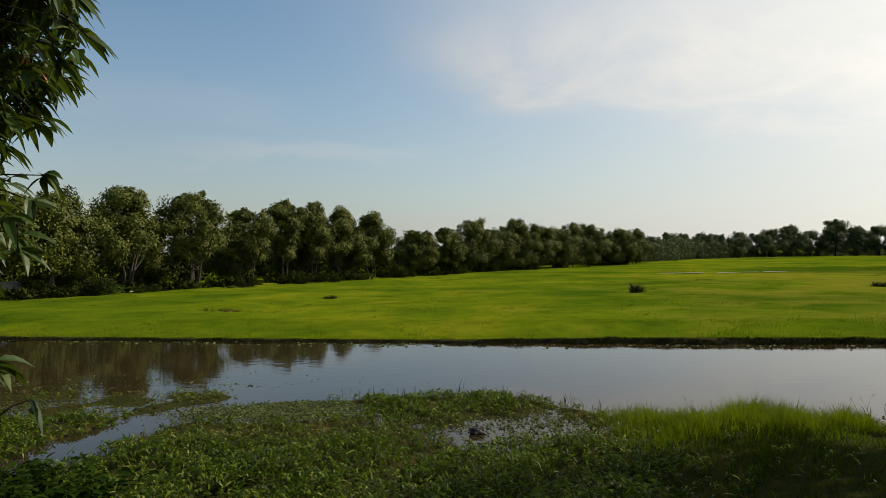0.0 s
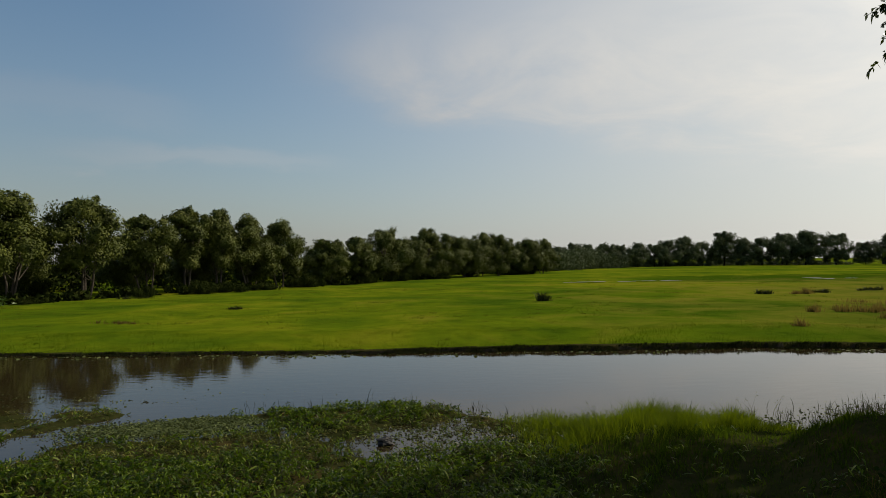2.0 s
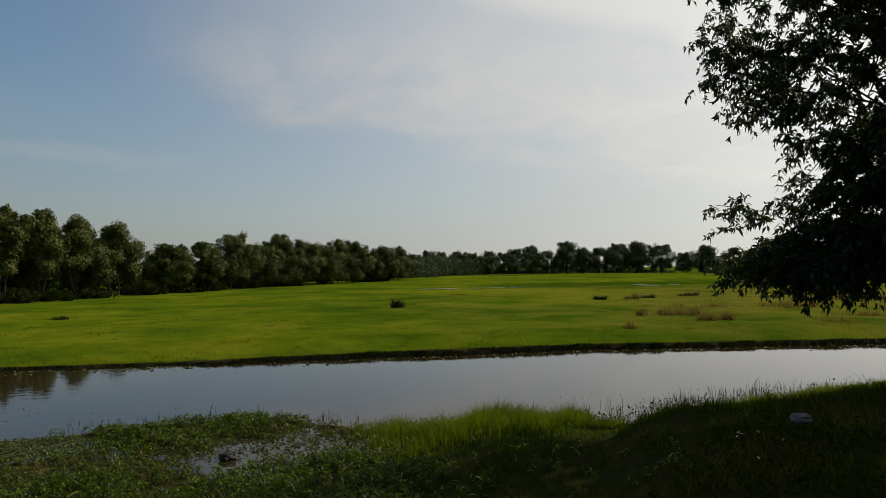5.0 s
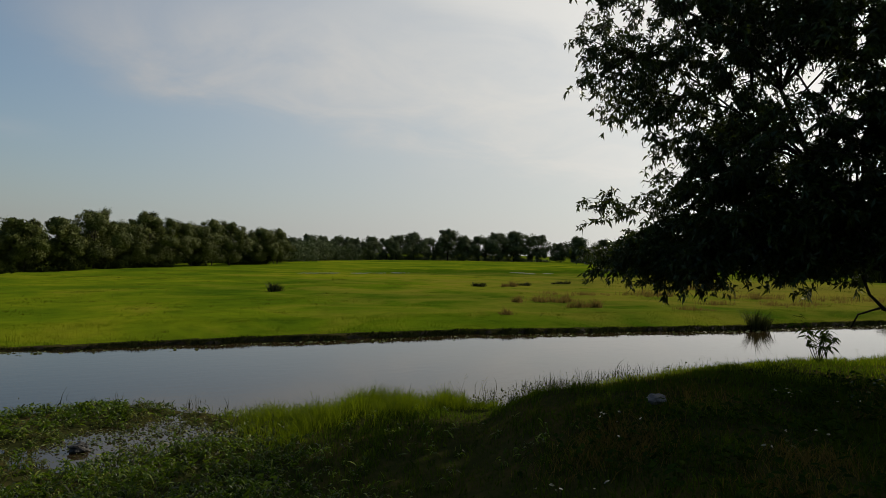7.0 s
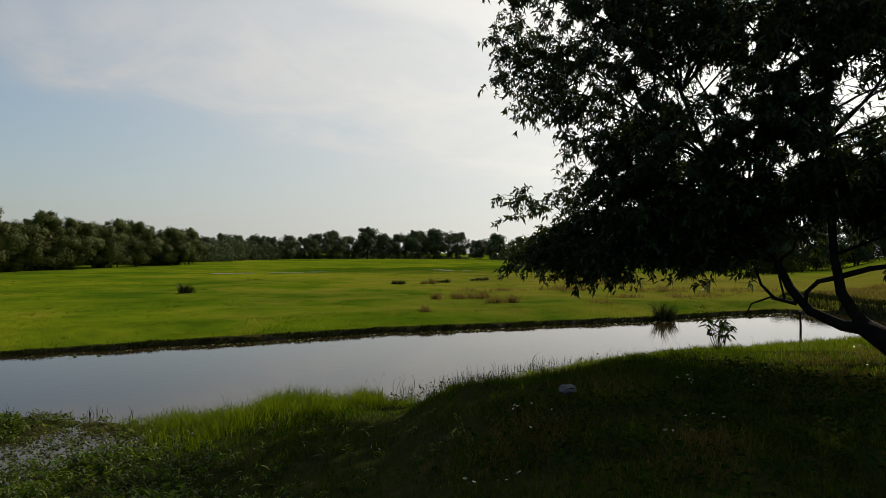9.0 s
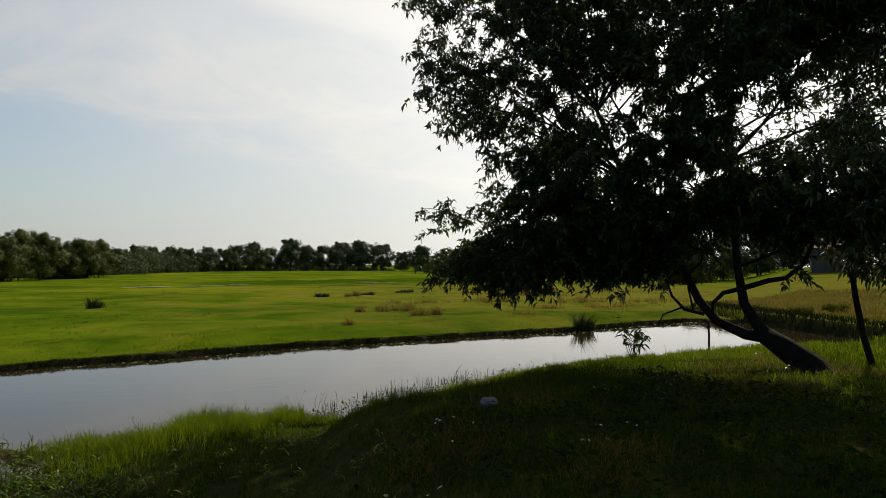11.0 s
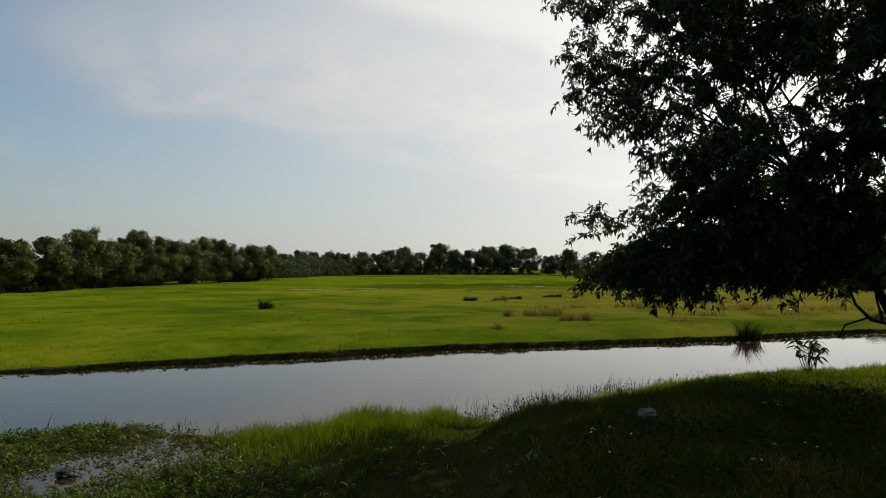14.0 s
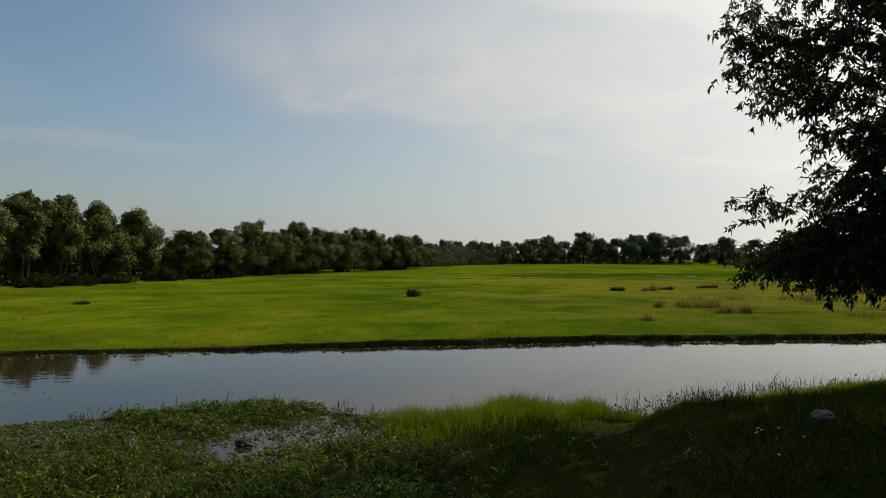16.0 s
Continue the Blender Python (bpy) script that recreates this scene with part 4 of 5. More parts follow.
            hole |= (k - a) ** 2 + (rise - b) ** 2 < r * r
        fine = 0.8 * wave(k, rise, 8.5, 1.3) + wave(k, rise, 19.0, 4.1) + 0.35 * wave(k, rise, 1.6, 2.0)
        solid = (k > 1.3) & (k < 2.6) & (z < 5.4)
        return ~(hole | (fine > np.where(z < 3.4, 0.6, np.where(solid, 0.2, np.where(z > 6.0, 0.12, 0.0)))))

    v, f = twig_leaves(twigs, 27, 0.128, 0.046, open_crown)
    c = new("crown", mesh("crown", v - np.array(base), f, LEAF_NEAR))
    c.parent = root
    root.matrix_basis = Matrix.Translation(base)
    return tagged(root, "large dark acacia leaning over the river bank", "tree")


leaning_acacia()


def slender_tree():
    random.seed(22), np.random.seed(22)
    root = new("slender_tree")
    base = Vector((13.75, 3.45, float(height(13.75, 3.45))))
    line = [Vector(p) for p in ((0.02, -0.05, -0.25), (0.01, 0.06, 0.05), (-0.02, 0.18, 0.56), (-0.05, 0.28, 1.2), (-0.06, 0.35, 1.75), (-0.07, 0.38, 2.4), (-0.07, 0.43, 3.6), (0.0, 0.4, 5.0), (0.1, 0.35, 6.4))]
    wood = [tube(line, [0.075, 0.06, 0.052, 0.048, 0.046, 0.043, 0.036, 0.028, 0.014], 7)]
    centres, radius = [], []
    for k in range(30):
        i = random.choice((4, 5, 5, 6, 6, 7, 7, 8, 8))
        a = random.uniform(0, 6.28)
        end = line[i] + Vector((math.cos(a) * 0.7 + 0.4, math.sin(a) * 0.7 - 0.55, random.uniform(-0.2, 0.9)))
        limb = bow(line[i], end, 0.1, 0.06, 5)
        wood.append(tube(limb, [0.02, 0.017, 0.014, 0.01, 0.007, 0.004], 4))
        for j in range(9):
            centres.append(limb[random.choice((2, 3, 4, 5))] + Vector((random.gauss(0, 0.18), random.gauss(0, 0.18), random.gauss(0, 0.18))))
            radius.append(random.uniform(0.15, 0.3))
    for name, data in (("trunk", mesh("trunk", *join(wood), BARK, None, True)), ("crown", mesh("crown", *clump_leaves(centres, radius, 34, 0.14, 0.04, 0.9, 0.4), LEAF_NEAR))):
        new(name, data).parent = root
    root.matrix_basis = Matrix.Translation(base)
    return tagged(root, "slender dark young tree on the grassy bank beside the acacia", "tree")


slender_tree()
def mango_tree():
    """The tree beside the viewer, of which a leafy bough hangs into view."""
    random.seed(23), np.random.seed(23)
    root = new("mango_tree")
    base = Vector((-3.6, 1.6, float(height(-3.6, 1.6)) - 0.1))
    wood = [tube([(0, 0, -0.2), (0.05, 0.05, 0.7), (0.15, 0.1, 1.6), (0.2, 0.2, 2.8), (0.2, 0.2, 4.2)], [0.16, 0.13, 0.12, 0.09, 0.04], 8)]
    pieces = []
    # a hanging fringe of boughs, set to fit the camera's view: fuller above, thin below
    ends = []
    for k in range(150):
        rise = random.uniform(-0.05, 0.5) if k < 146 else random.uniform(-0.19, -0.15)
        edge = 0.588 if rise > 0.27 else 0.655 if rise > 0.20 else 0.715 if rise > 0.09 else 0.73 if rise > 0.0 else 0.75 if rise > -0.1 else 0.71
        away = random.uniform(2.0, 2.8)
        ends.append((-away * (edge + abs(random.gauss(0, 0.085))), 0.35 + away, 2.6 + away * rise))
    ends += [(-1.50, 2.65, 2.76), (-1.45, 2.62, 3.10), (-1.56, 2.62, 2.06), (-1.42, 2.6, 3.3), (-3.0, 3.0, 3.6), (-4.2, 2.6, 3.8), (-4.6, 1.0, 3.6), (-3.4, 0.2, 3.9), (-2.6, 1.0, 4.3), (-3.6, 1.6, 5.2), (-4.4, 2.0, 4.8)]
    # the rest of the crown, all round the trunk
    for k in range(90):
        a, r, up = k * 2.4, 1.75 * math.sqrt((k + 0.5) / 90), 1.0 - (k + 0.5) / 90
        ends.append((min(-3.0, -3.8 + r * math.cos(a)), min(3.2, 1.6 + r * math.sin(a)), 3.0 + 2.2 * up + 0.3 * math.sin(k * 1.7)))
    for e in ends:
        end = Vector(e) - base
        start = Vector((0.2, 0.2, min(2.6, max(1.2, end.z - 0.4))))
        limb = bow(start, end, 0.2, 0.1, 6)
        wood.append(tube(limb, [0.010 * (1 - 0.9 * i / 6) for i in range(7)], 5))
        # twigs, each ending in a whorl of leaves
        for j in range(5):
            start, along = limb[(4, 5, 5, 6, 6)[j]], unit(np.array([limb[6] - limb[4]]))[0]
            tip = start + Vector(along * random.uniform(0.0, 0.08)) + Vector((random.gauss(0, 0.06), random.gauss(0, 0.06), random.gauss(0.0, 0.06)))
            wood.append(tube([start, start.lerp(tip, 0.5) + Vector((0, 0, 0.01)), tip], [0.004, 0.003, 0.002], 4))
            n = random.randint(5, 9)
            a = np.random.uniform(0, 6.28, n)
            out = np.stack([np.cos(a), np.sin(a), np.random.uniform(-0.9, 0.45, n)], 1) + along * 0.3
            pos = np.array(tip) + np.random.normal(size=(n, 3)) * 0.008
            size = np.random.uniform(0.055, 0.12, n)
            # leaves that would hang too far into the camera's view are dropped
            inside = (pos + np.array(base))[:, 0] < -0.563 * (pos[:, 1] + base.y - 0.4)
            if inside.any():
                pieces.append(long_leaf_geometry(pos[inside], out[inside], size[inside], size[inside] * np.random.uniform(0.28, 0.38), np.random.uniform(0.3, 1.2, int(inside.sum())), 5))
    new("trunk", mesh("trunk", *join(wood), BARK, None, True)).parent = root
    new("crown", mesh("crown", *join(pieces), LEAF_MANGO)).parent = root
    p = np.array(Vector((-1.42, 2.58, 3.27)) - base)[None] + np.random.normal(size=(4, 3)) * 0.012
    o = new("withered_leaf", mesh("withered_leaf", *long_leaf_geometry(p, np.random.normal(size=(4, 3)) + (0.5, -0.3, 0), np.full(4, 0.075), np.full(4, 0.025), np.full(4, 0.7)), ORANGE))
    o.parent = root
    tagged(o, "orange withered leaves")
    root.matrix_basis = Matrix.Translation(base)
    return tagged(root, "leafy mango tree with long glossy hanging leaves", "tree")


mango_tree()


# ---------------------------------------------------------------- buildings far off
def box(bm, x0, x1, y0, y1, z0, z1):
    m = Matrix.Translation(((x0 + x1) / 2, (y0 + y1) / 2, (z0 + z1) / 2)) @ Matrix.Diagonal((x1 - x0, y1 - y0, z1 - z0, 1))
    bmesh.ops.create_cube(bm, size=1, matrix=m)
    return bm


def cottage(name, label, x, y, turn, wide, deep, wall, rise, roof):
    root = new(name)
    part("wall", box(bmesh.new(), -wide / 2, wide / 2, -deep / 2, deep / 2, -0.3, wall), PLASTER, root)
    bm = bmesh.new()
    e = 0.45
    a = [bm.verts.new(p) for p in ((-wide / 2 - e, -deep / 2 - e, wall - 0.1), (wide / 2 + e, -deep / 2 - e, wall - 0.1), (wide / 2 + e, deep / 2 + e, wall - 0.1), (-wide / 2 - e, deep / 2 + e, wall - 0.1), (-wide / 2 - e, 0, wall + rise), (wide / 2 + e, 0, wall + rise))]
    for q in ((0, 1, 5, 4), (2, 3, 4, 5), (0, 4, 3), (1, 2, 5), (3, 2, 1, 0)):
        bm.faces.new([a[i] for i in q])
    part("roof", bm, roof, root)
    for k in (-0.28, 0.28):
        w = part("window", box(bmesh.new(), k * wide - 0.55, k * wide + 0.55, -deep / 2 - 0.05, -deep / 2 + 0.03, 1.0, min(2.2, wall - 0.4)), PLASTER, root)
        part("pane", box(bmesh.new(), k * wide - 0.46, k * wide + 0.46, -deep / 2 - 0.062, -deep / 2 - 0.052, 1.1, min(2.1, wall - 0.5)), GLASS_DARK, w)
    part("door", box(bmesh.new(), -0.45, 0.45, -deep / 2 - 0.05, -deep / 2 + 0.03, 0, 1.95), ROOF, root)
    root.matrix_basis = pose(x, y, float(height(x, y)), 0, 0, turn)
    return tagged(root, label, "house")


cottage("house", "small grey house with a dull red pitched roof beyond the field", 77.4, 21.2, -72, 4.6, 5, 2.4, 1.1, ROOF)
cottage("farm_shed", "small whitewashed shed among the distant trees", 172, 186, -42, 9, 6, 4.0, 1.8, PLASTER)


def low_wall():
    root = new("boundary_wall")
    a, b = Vector((-35.5, 41.5, 0)), Vector((-23.5, 52.2, 0))
    run = (b - a).length
    part("masonry", box(bmesh.new(), 0, run, -0.1, 0.1, -0.2, 0.45), PALE_WALL, root)
    part("coping", box(bmesh.new(), -0.05, run + 0.05, -0.14, 0.14, 0.452, 0.52), PALE_WALL, root)
    root.matrix_basis = pose(a.x, a.y, 0.35, 0, 0, math.degrees(math.atan2(b.y - a.y, b.x - a.x)))
    tagged(root, "low pale concrete wall behind the row of trees", "wall")


low_wall()


def woods(name, label, line, tall, leafy, seed, depth=2.2, mat=None):
    """Undergrowth and far crowns that merge into one dark mass along a line."""
    np.random.seed(seed)
    pts = np.array(line, float)
    seg = np.linalg.norm(np.diff(pts, axis=0), axis=1)
    run = np.r_[0, np.cumsum(seg)]
    n = leafy
    at = np.random.uniform(0, run[-1], n)
    c = np.stack([np.interp(at, run, pts[:, 0]), np.interp(at, run, pts[:, 1])], 1) + np.random.normal(size=(n, 2)) * depth
    top = tall * (0.72 + 0.28 * wave(at, 0 * at, 0.17, seed))
    z = height(c[:, 0], c[:, 1]) + top * np.random.uniform(0.03, 1.0, n) ** 0.8
    v, f = crown_leaves(np.c_[c, z], np.random.uniform(0.7, 1.4, n) * min(1.0, tall / 2.5), 42, 0.42, 0.25)
    return tagged(new(name, mesh(name, v, f, mat or LEAF_HAZED)), label, "woods", kind="stuff")


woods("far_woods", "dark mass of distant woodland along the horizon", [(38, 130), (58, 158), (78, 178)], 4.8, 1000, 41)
woods("far_scrub", "low haze-pale scrub beneath the distant line of trees", [(78, 182), (120, 198), (150, 182)], 1.3, 420, 44)
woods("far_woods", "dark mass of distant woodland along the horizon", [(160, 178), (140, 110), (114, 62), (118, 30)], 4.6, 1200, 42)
woods("undergrowth", "undergrowth beneath the row of trees, darkened for their shade", [(-42, 48), (-27, 60), (-14, 72), (-1, 86), (17, 107), (36, 126)], 3.6, 1100, 43, 2.2, SHADED_SHRUB_LEAF)
woods("brush", "low dark brush along the foot of the tree row", [polar(-36, 42.5), polar(-29, 46), polar(-22, 50), polar(-15, 55), polar(-8, 61), polar(0, 70), polar(8, 86)], 0.45, 170, 45, 0.7, SHADED_SHRUB_LEAF)


# ---------------------------------------------------------------- grass and water plants
def scatter(n, x0, x1, y0, y1):
    return np.random.uniform(x0, x1, n), np.random.uniform(y0, y1, n)


def field_grass():
    """Standing grass on the far side, thinning out with distance."""
    np.random.seed(51)
    pieces = []
    for n, x0, x1, d0, d1, tall, wide in ((60000, -22, 40, 0.15, 4.0, 0.08, 0.010), (34000, -26, 52, 3.0, 14, 0.055, 0.015), (10000, -32, 64, 11, 42, 0.055, 0.028)):
        x = np.random.uniform(x0, x1, n)
        y = np.interp(x, FAR_X, FAR_Y) + d0 + (d1 - d0) * np.random.uniform(0, 1, n) ** 1.4
        z = height(x, y)
        keep = z > 0.0
        x, y, z = x[keep], y[keep], z[keep]
        k = tall * (0.7 + 0.4 * wave(x, y, 0.55, 3.0) + 0.3 * wave(x, y, 1.9, 5.0)) * np.random.uniform(0.5, 1.3, len(x))
        pieces.append(blade_geometry(np.stack([x, y, z - 0.02], 1), np.random.normal(size=(len(x), 2)) * 0.4 * k[:, None], np.maximum(k, 0.05), np.full(len(x), wide)))
    return tagged(new("field_grass", mesh("field_grass", *join(pieces), FIELD)), "bright green grass over the wide flat field", "grass", kind="stuff")


def field_clumps():
    """Coarser darker grass growing in low scattered clumps all over the field."""
    np.random.seed(61)
    m = 700
    cx_ = np.random.uniform(-30, 60, m)
    cy_ = np.interp(cx_, FAR_X, FAR_Y) + 0.6 + 58 * np.random.uniform(0, 1, m) ** 1.6
    per = 42
    size = np.repeat(np.random.uniform(0.25, 0.9, m) * (1 + 0.012 * cy_), per)
    a, r = np.random.uniform(0, 6.28, m * per), np.abs(np.random.normal(size=m * per)) * size * 0.6
    x, y = np.repeat(cx_, per) + 2.4 * r * np.cos(a), np.repeat(cy_, per) + r * np.sin(a)
    k = np.repeat(np.random.uniform(0.05, 0.11, m), per) * np.random.uniform(0.4, 1.2, m * per)
    v, f = blade_geometry(np.stack([x, y, height(x, y) - 0.02], 1), np.random.normal(size=(m * per, 2)) * (0.7 * k)[:, None], k, 0.006 + 0.0006 * y)
    tagged(new("field_clumps", mesh("field_clumps", v, f, FIELD_CLUMP)), "low darker grass clumps scattered over the field", "grass", kind="stuff")


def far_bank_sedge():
    """Sedge hanging over the undercut far bank, coloured dark for its shade and wet soil."""
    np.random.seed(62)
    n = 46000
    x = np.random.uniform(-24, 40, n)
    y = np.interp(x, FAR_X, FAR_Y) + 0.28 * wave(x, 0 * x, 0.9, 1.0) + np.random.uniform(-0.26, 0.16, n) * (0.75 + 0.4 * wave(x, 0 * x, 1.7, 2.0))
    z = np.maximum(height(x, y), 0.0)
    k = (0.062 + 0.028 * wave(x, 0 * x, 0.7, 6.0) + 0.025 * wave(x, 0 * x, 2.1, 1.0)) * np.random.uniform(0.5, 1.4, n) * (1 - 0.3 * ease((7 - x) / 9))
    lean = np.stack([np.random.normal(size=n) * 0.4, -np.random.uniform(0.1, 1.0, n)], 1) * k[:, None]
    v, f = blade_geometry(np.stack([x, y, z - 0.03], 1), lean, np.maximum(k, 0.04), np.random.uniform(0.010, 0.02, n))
    tagged(new("far_bank_sedge", mesh("far_bank_sedge", v, f, SHADED_SEDGE)), "sedge along the undercut far bank, its shade in the colour", "grass", kind="stuff")


def marsh_plants():
    """Creeping leafy weed over the low marsh, open where the water lies."""
    np.random.seed(52)
    x, y = scatter(36000, -14, 5.2, 5.6, 13.4)
    z = height(x, y)
    s = np.interp(x, NEAR_X, NEAR_Y) - y
    clump = 0.5 + 0.5 * wave(x, y, 2.6, 4.0) + 0.35 * wave(x, y, 6.5, 1.0)
    thick = np.where(z > 0.03, 1.0, np.where(z > -0.05, 0.6, 0.0)) * (s > -0.6) * (1 - ease((x - np.where(y > 9.3, 2.6, 1.7)) / 1.5) * 0.97)
    pool = ((x - 1.05) / 1.4) ** 2 + ((y - 10.2) / 0.8) ** 2 + 0.5 * wave(x, y, 2.6, 3.0)
    thick = thick * np.where(pool < 1, 0.8, 1) * np.where((x < -3.2) & (y > 10.9), 0.38, 1) * (((x + 2.7) / 1.25) ** 2 + ((y - 11.3) / 0.62) ** 2 > 1) * (((x - 0.5) / 0.45) ** 2 + ((y - 9.75) / 0.4) ** 2 > 1)
    thick = thick * np.where((x > 1.9) & (s < 0.7), 0.35, 1) * np.where((x > -3.9) & (x < -1.3) & (y > 10.8), 0.2, 1) * np.clip(0.25 + 0.95 * clump, 0.08, 1)
    keep = np.random.random(len(x)) < thick
    x, y, z, clump, s = x[keep], y[keep], np.maximum(z[keep], 0.0), clump[keep], s[keep]
    # thin olive growth in the middle strip and at the back, lush green elsewhere
    faded = ((x > -4.4) & (x < 0.2) & (np.abs(y - 9.95 - 0.25 * wave(x, 0 * x, 1.7, 2.0)) < 0.62)) | ((x < -3.2) & (y > 10.8 + 0.2 * wave(x, 0 * x, 1.3, 5.0)))
    faded |= ((x - 1.05) / 1.6) ** 2 + ((y - 10.1) / 0.95) ** 2 < 1
    faded |= (x > 1.2) & (x < 3.6) & (y > 9.2) & (np.random.random(len(x)) < 0.75)
    faded ^= np.random.random(len(x)) < 0.12
    for name, label, mat, pick, per, long_, wide, high in (("marsh_plants", "dense creeping green water weed on the marshy bank", MARSH, ~faded, 9, (0.06, 0.15), (0.014, 0.027), 1.0),
                                                          ("faded_marsh_plants", "thin olive and brown water weed on the wet mud", OLIVE_WEED, faded & (np.random.random(len(x)) < 0.9), 6, (0.05, 0.14), (0.009, 0.020), 0.7)):
        x1, y1, z1 = x[pick], y[pick], z[pick]
        n = len(x1)
        tall = np.repeat(np.maximum((0.05 + 0.16 * np.clip(clump[pick], 0, 1.2)) * np.random.uniform(0.5, 1.35, n) * np.where(y1 > 9.2, 0.55, 1.0) * np.where((x1 < -3.2) & (y1 > 10.8), 0.6, 1.0), 0.03), per) * high
        a = np.random.uniform(0, 6.28, n * per)
        pos = np.stack([np.repeat(x1, per) + np.random.normal(size=n * per) * 0.02, np.repeat(y1, per) + np.random.normal(size=n * per) * 0.02, np.repeat(z1, per) + tall * np.random.uniform(0.15, 1.0, n * per)], 1)
        v, f = leaf_geometry(pos, np.stack([np.cos(a), np.sin(a), np.random.uniform(0.1, 1.9, n * per)], 1), np.random.uniform(*long_, n * per), np.random.uniform(*wide, n * per), np.random.uniform(0.2, 1.4, n * per))
        tagged(new(name, mesh(name, v, f, mat)), label, "plants", kind="stuff")


def bank_grass():
    np.random.seed(53)
    fresh, sward = [], []
    # long lit-coloured grass on the point, shorter shade-coloured sward over the mound, a lit-coloured fringe along
    # the water and the crest
    for n, x0, x1, y0, y1, tall, wide, where in ((130000, 1.2, 6.8, 6.0, 11.4, 0.33, 0.007, "point"), (150000, 0.9, 17, 0.5, 9.6, 0.14, 0.011, "mound"), (16000, 14, 24, -1, 9, 0.24, 0.016, "mound"), (150000, 7.4, 25, 3.5, 11, 0.20, 0.010, "crest")):
        x, y = scatter(n, x0, x1, y0, y1)
        z = height(x, y)
        s = np.interp(x, NEAR_X, NEAR_Y) - y
        tuft = 0.5 + 0.5 * wave(x, y, 3.4, 2.0) + 0.4 * wave(x, y, 8.0, 5.0)
        bare = np.exp(-((x - 7.7) / 1.1) ** 2 - ((s - 0.35) / 0.7) ** 2)
        # point and mound colours meet along the edge of the acacia's shadow
        chance = {"point": ease((x - 2.2) / 1.3) * (s > -0.2) * ease((6.7 - x) / 0.4) * ease((y - 7.7 - 0.2 * x + 0.5 * wave(x, y, 1.4, 9.0)) / 0.9), "mound": (s > 0.3) * (0.75 + 0.5 * wave(x, y, 0.8, 2.0)) * (1 - 0.95 * bare) * ease((x - 0.9) / 1.6) * np.where(x < 2.9, 1 - ease((y - 9.5) / 0.6), np.where(x < 6.7, 1 - ease((y - 8.0 - 0.2 * x) / 0.8), 1)),
                  "crest": np.exp(-np.maximum(s - 0.9 - shelf(x), 0) ** 2 / 0.35) * ease((s + 0.25) / 0.3) * np.maximum(ease((x - 8.8) / 2.4), 0.5 * (s < 0.35) * ease((x - 7.4) / 0.8))}[where]
        keep = (z > -0.02) & (np.random.random(n) < chance * np.clip(0.45 + 0.8 * tuft, 0.2, 1))
        x, y, z, tuft, s = x[keep], y[keep], z[keep], tuft[keep], s[keep]
        # grass kept short along the camera's sight line to the bay
        low = (1 - 0.55 * np.exp(-((x - 0.69 * (y - 0.4) - 0.1) / 0.32) ** 2) * (y > 4)) * (1 - 0.6 * np.exp(-((x - 8.0) / 1.2) ** 2) * (s < 2.2))
        k = np.maximum(tall * low * (0.55 + 0.45 * ease((x - 2.2) / 1.6)) * (0.45 + 0.55 * np.clip(tuft, 0, 1.2) + 0.2 * wave(x, y, 1.2, 3.0)) * np.random.uniform(0.5, 1.35, len(x)), 0.05)
        comb = np.stack([wave(x, y, 2.1, 7.0), wave(x, y, 2.4, 1.0)], 1) * 0.35
        blades = blade_geometry(np.stack([x, y, z - 0.02], 1), (np.random.normal(size=(len(x), 2)) * 0.35 + comb) * k[:, None], k, np.full(len(x), wide) * np.random.uniform(0.6, 1.3, len(x)))
        if where != "mound":
            fresh.append(blades)
            continue
        # patches of lit-coloured grass stand in for sunlit spots towards the acacia
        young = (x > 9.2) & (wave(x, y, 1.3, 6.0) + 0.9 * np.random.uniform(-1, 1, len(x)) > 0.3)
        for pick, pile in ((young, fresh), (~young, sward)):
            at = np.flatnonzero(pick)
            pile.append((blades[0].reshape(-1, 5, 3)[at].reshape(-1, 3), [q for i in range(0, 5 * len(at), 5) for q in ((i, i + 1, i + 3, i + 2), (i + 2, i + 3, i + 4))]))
    tagged(new("point_grass", mesh("point_grass", *join(fresh), LIT_GRASS)), "long green grass along the bank edge, coloured as sunlit", "grass", kind="stuff")
    tagged(new("bank_grass", mesh("bank_grass", *join(sward), SHADED_GRASS)), "green and brown grass with the bank's shade in its colour", "grass", kind="stuff")


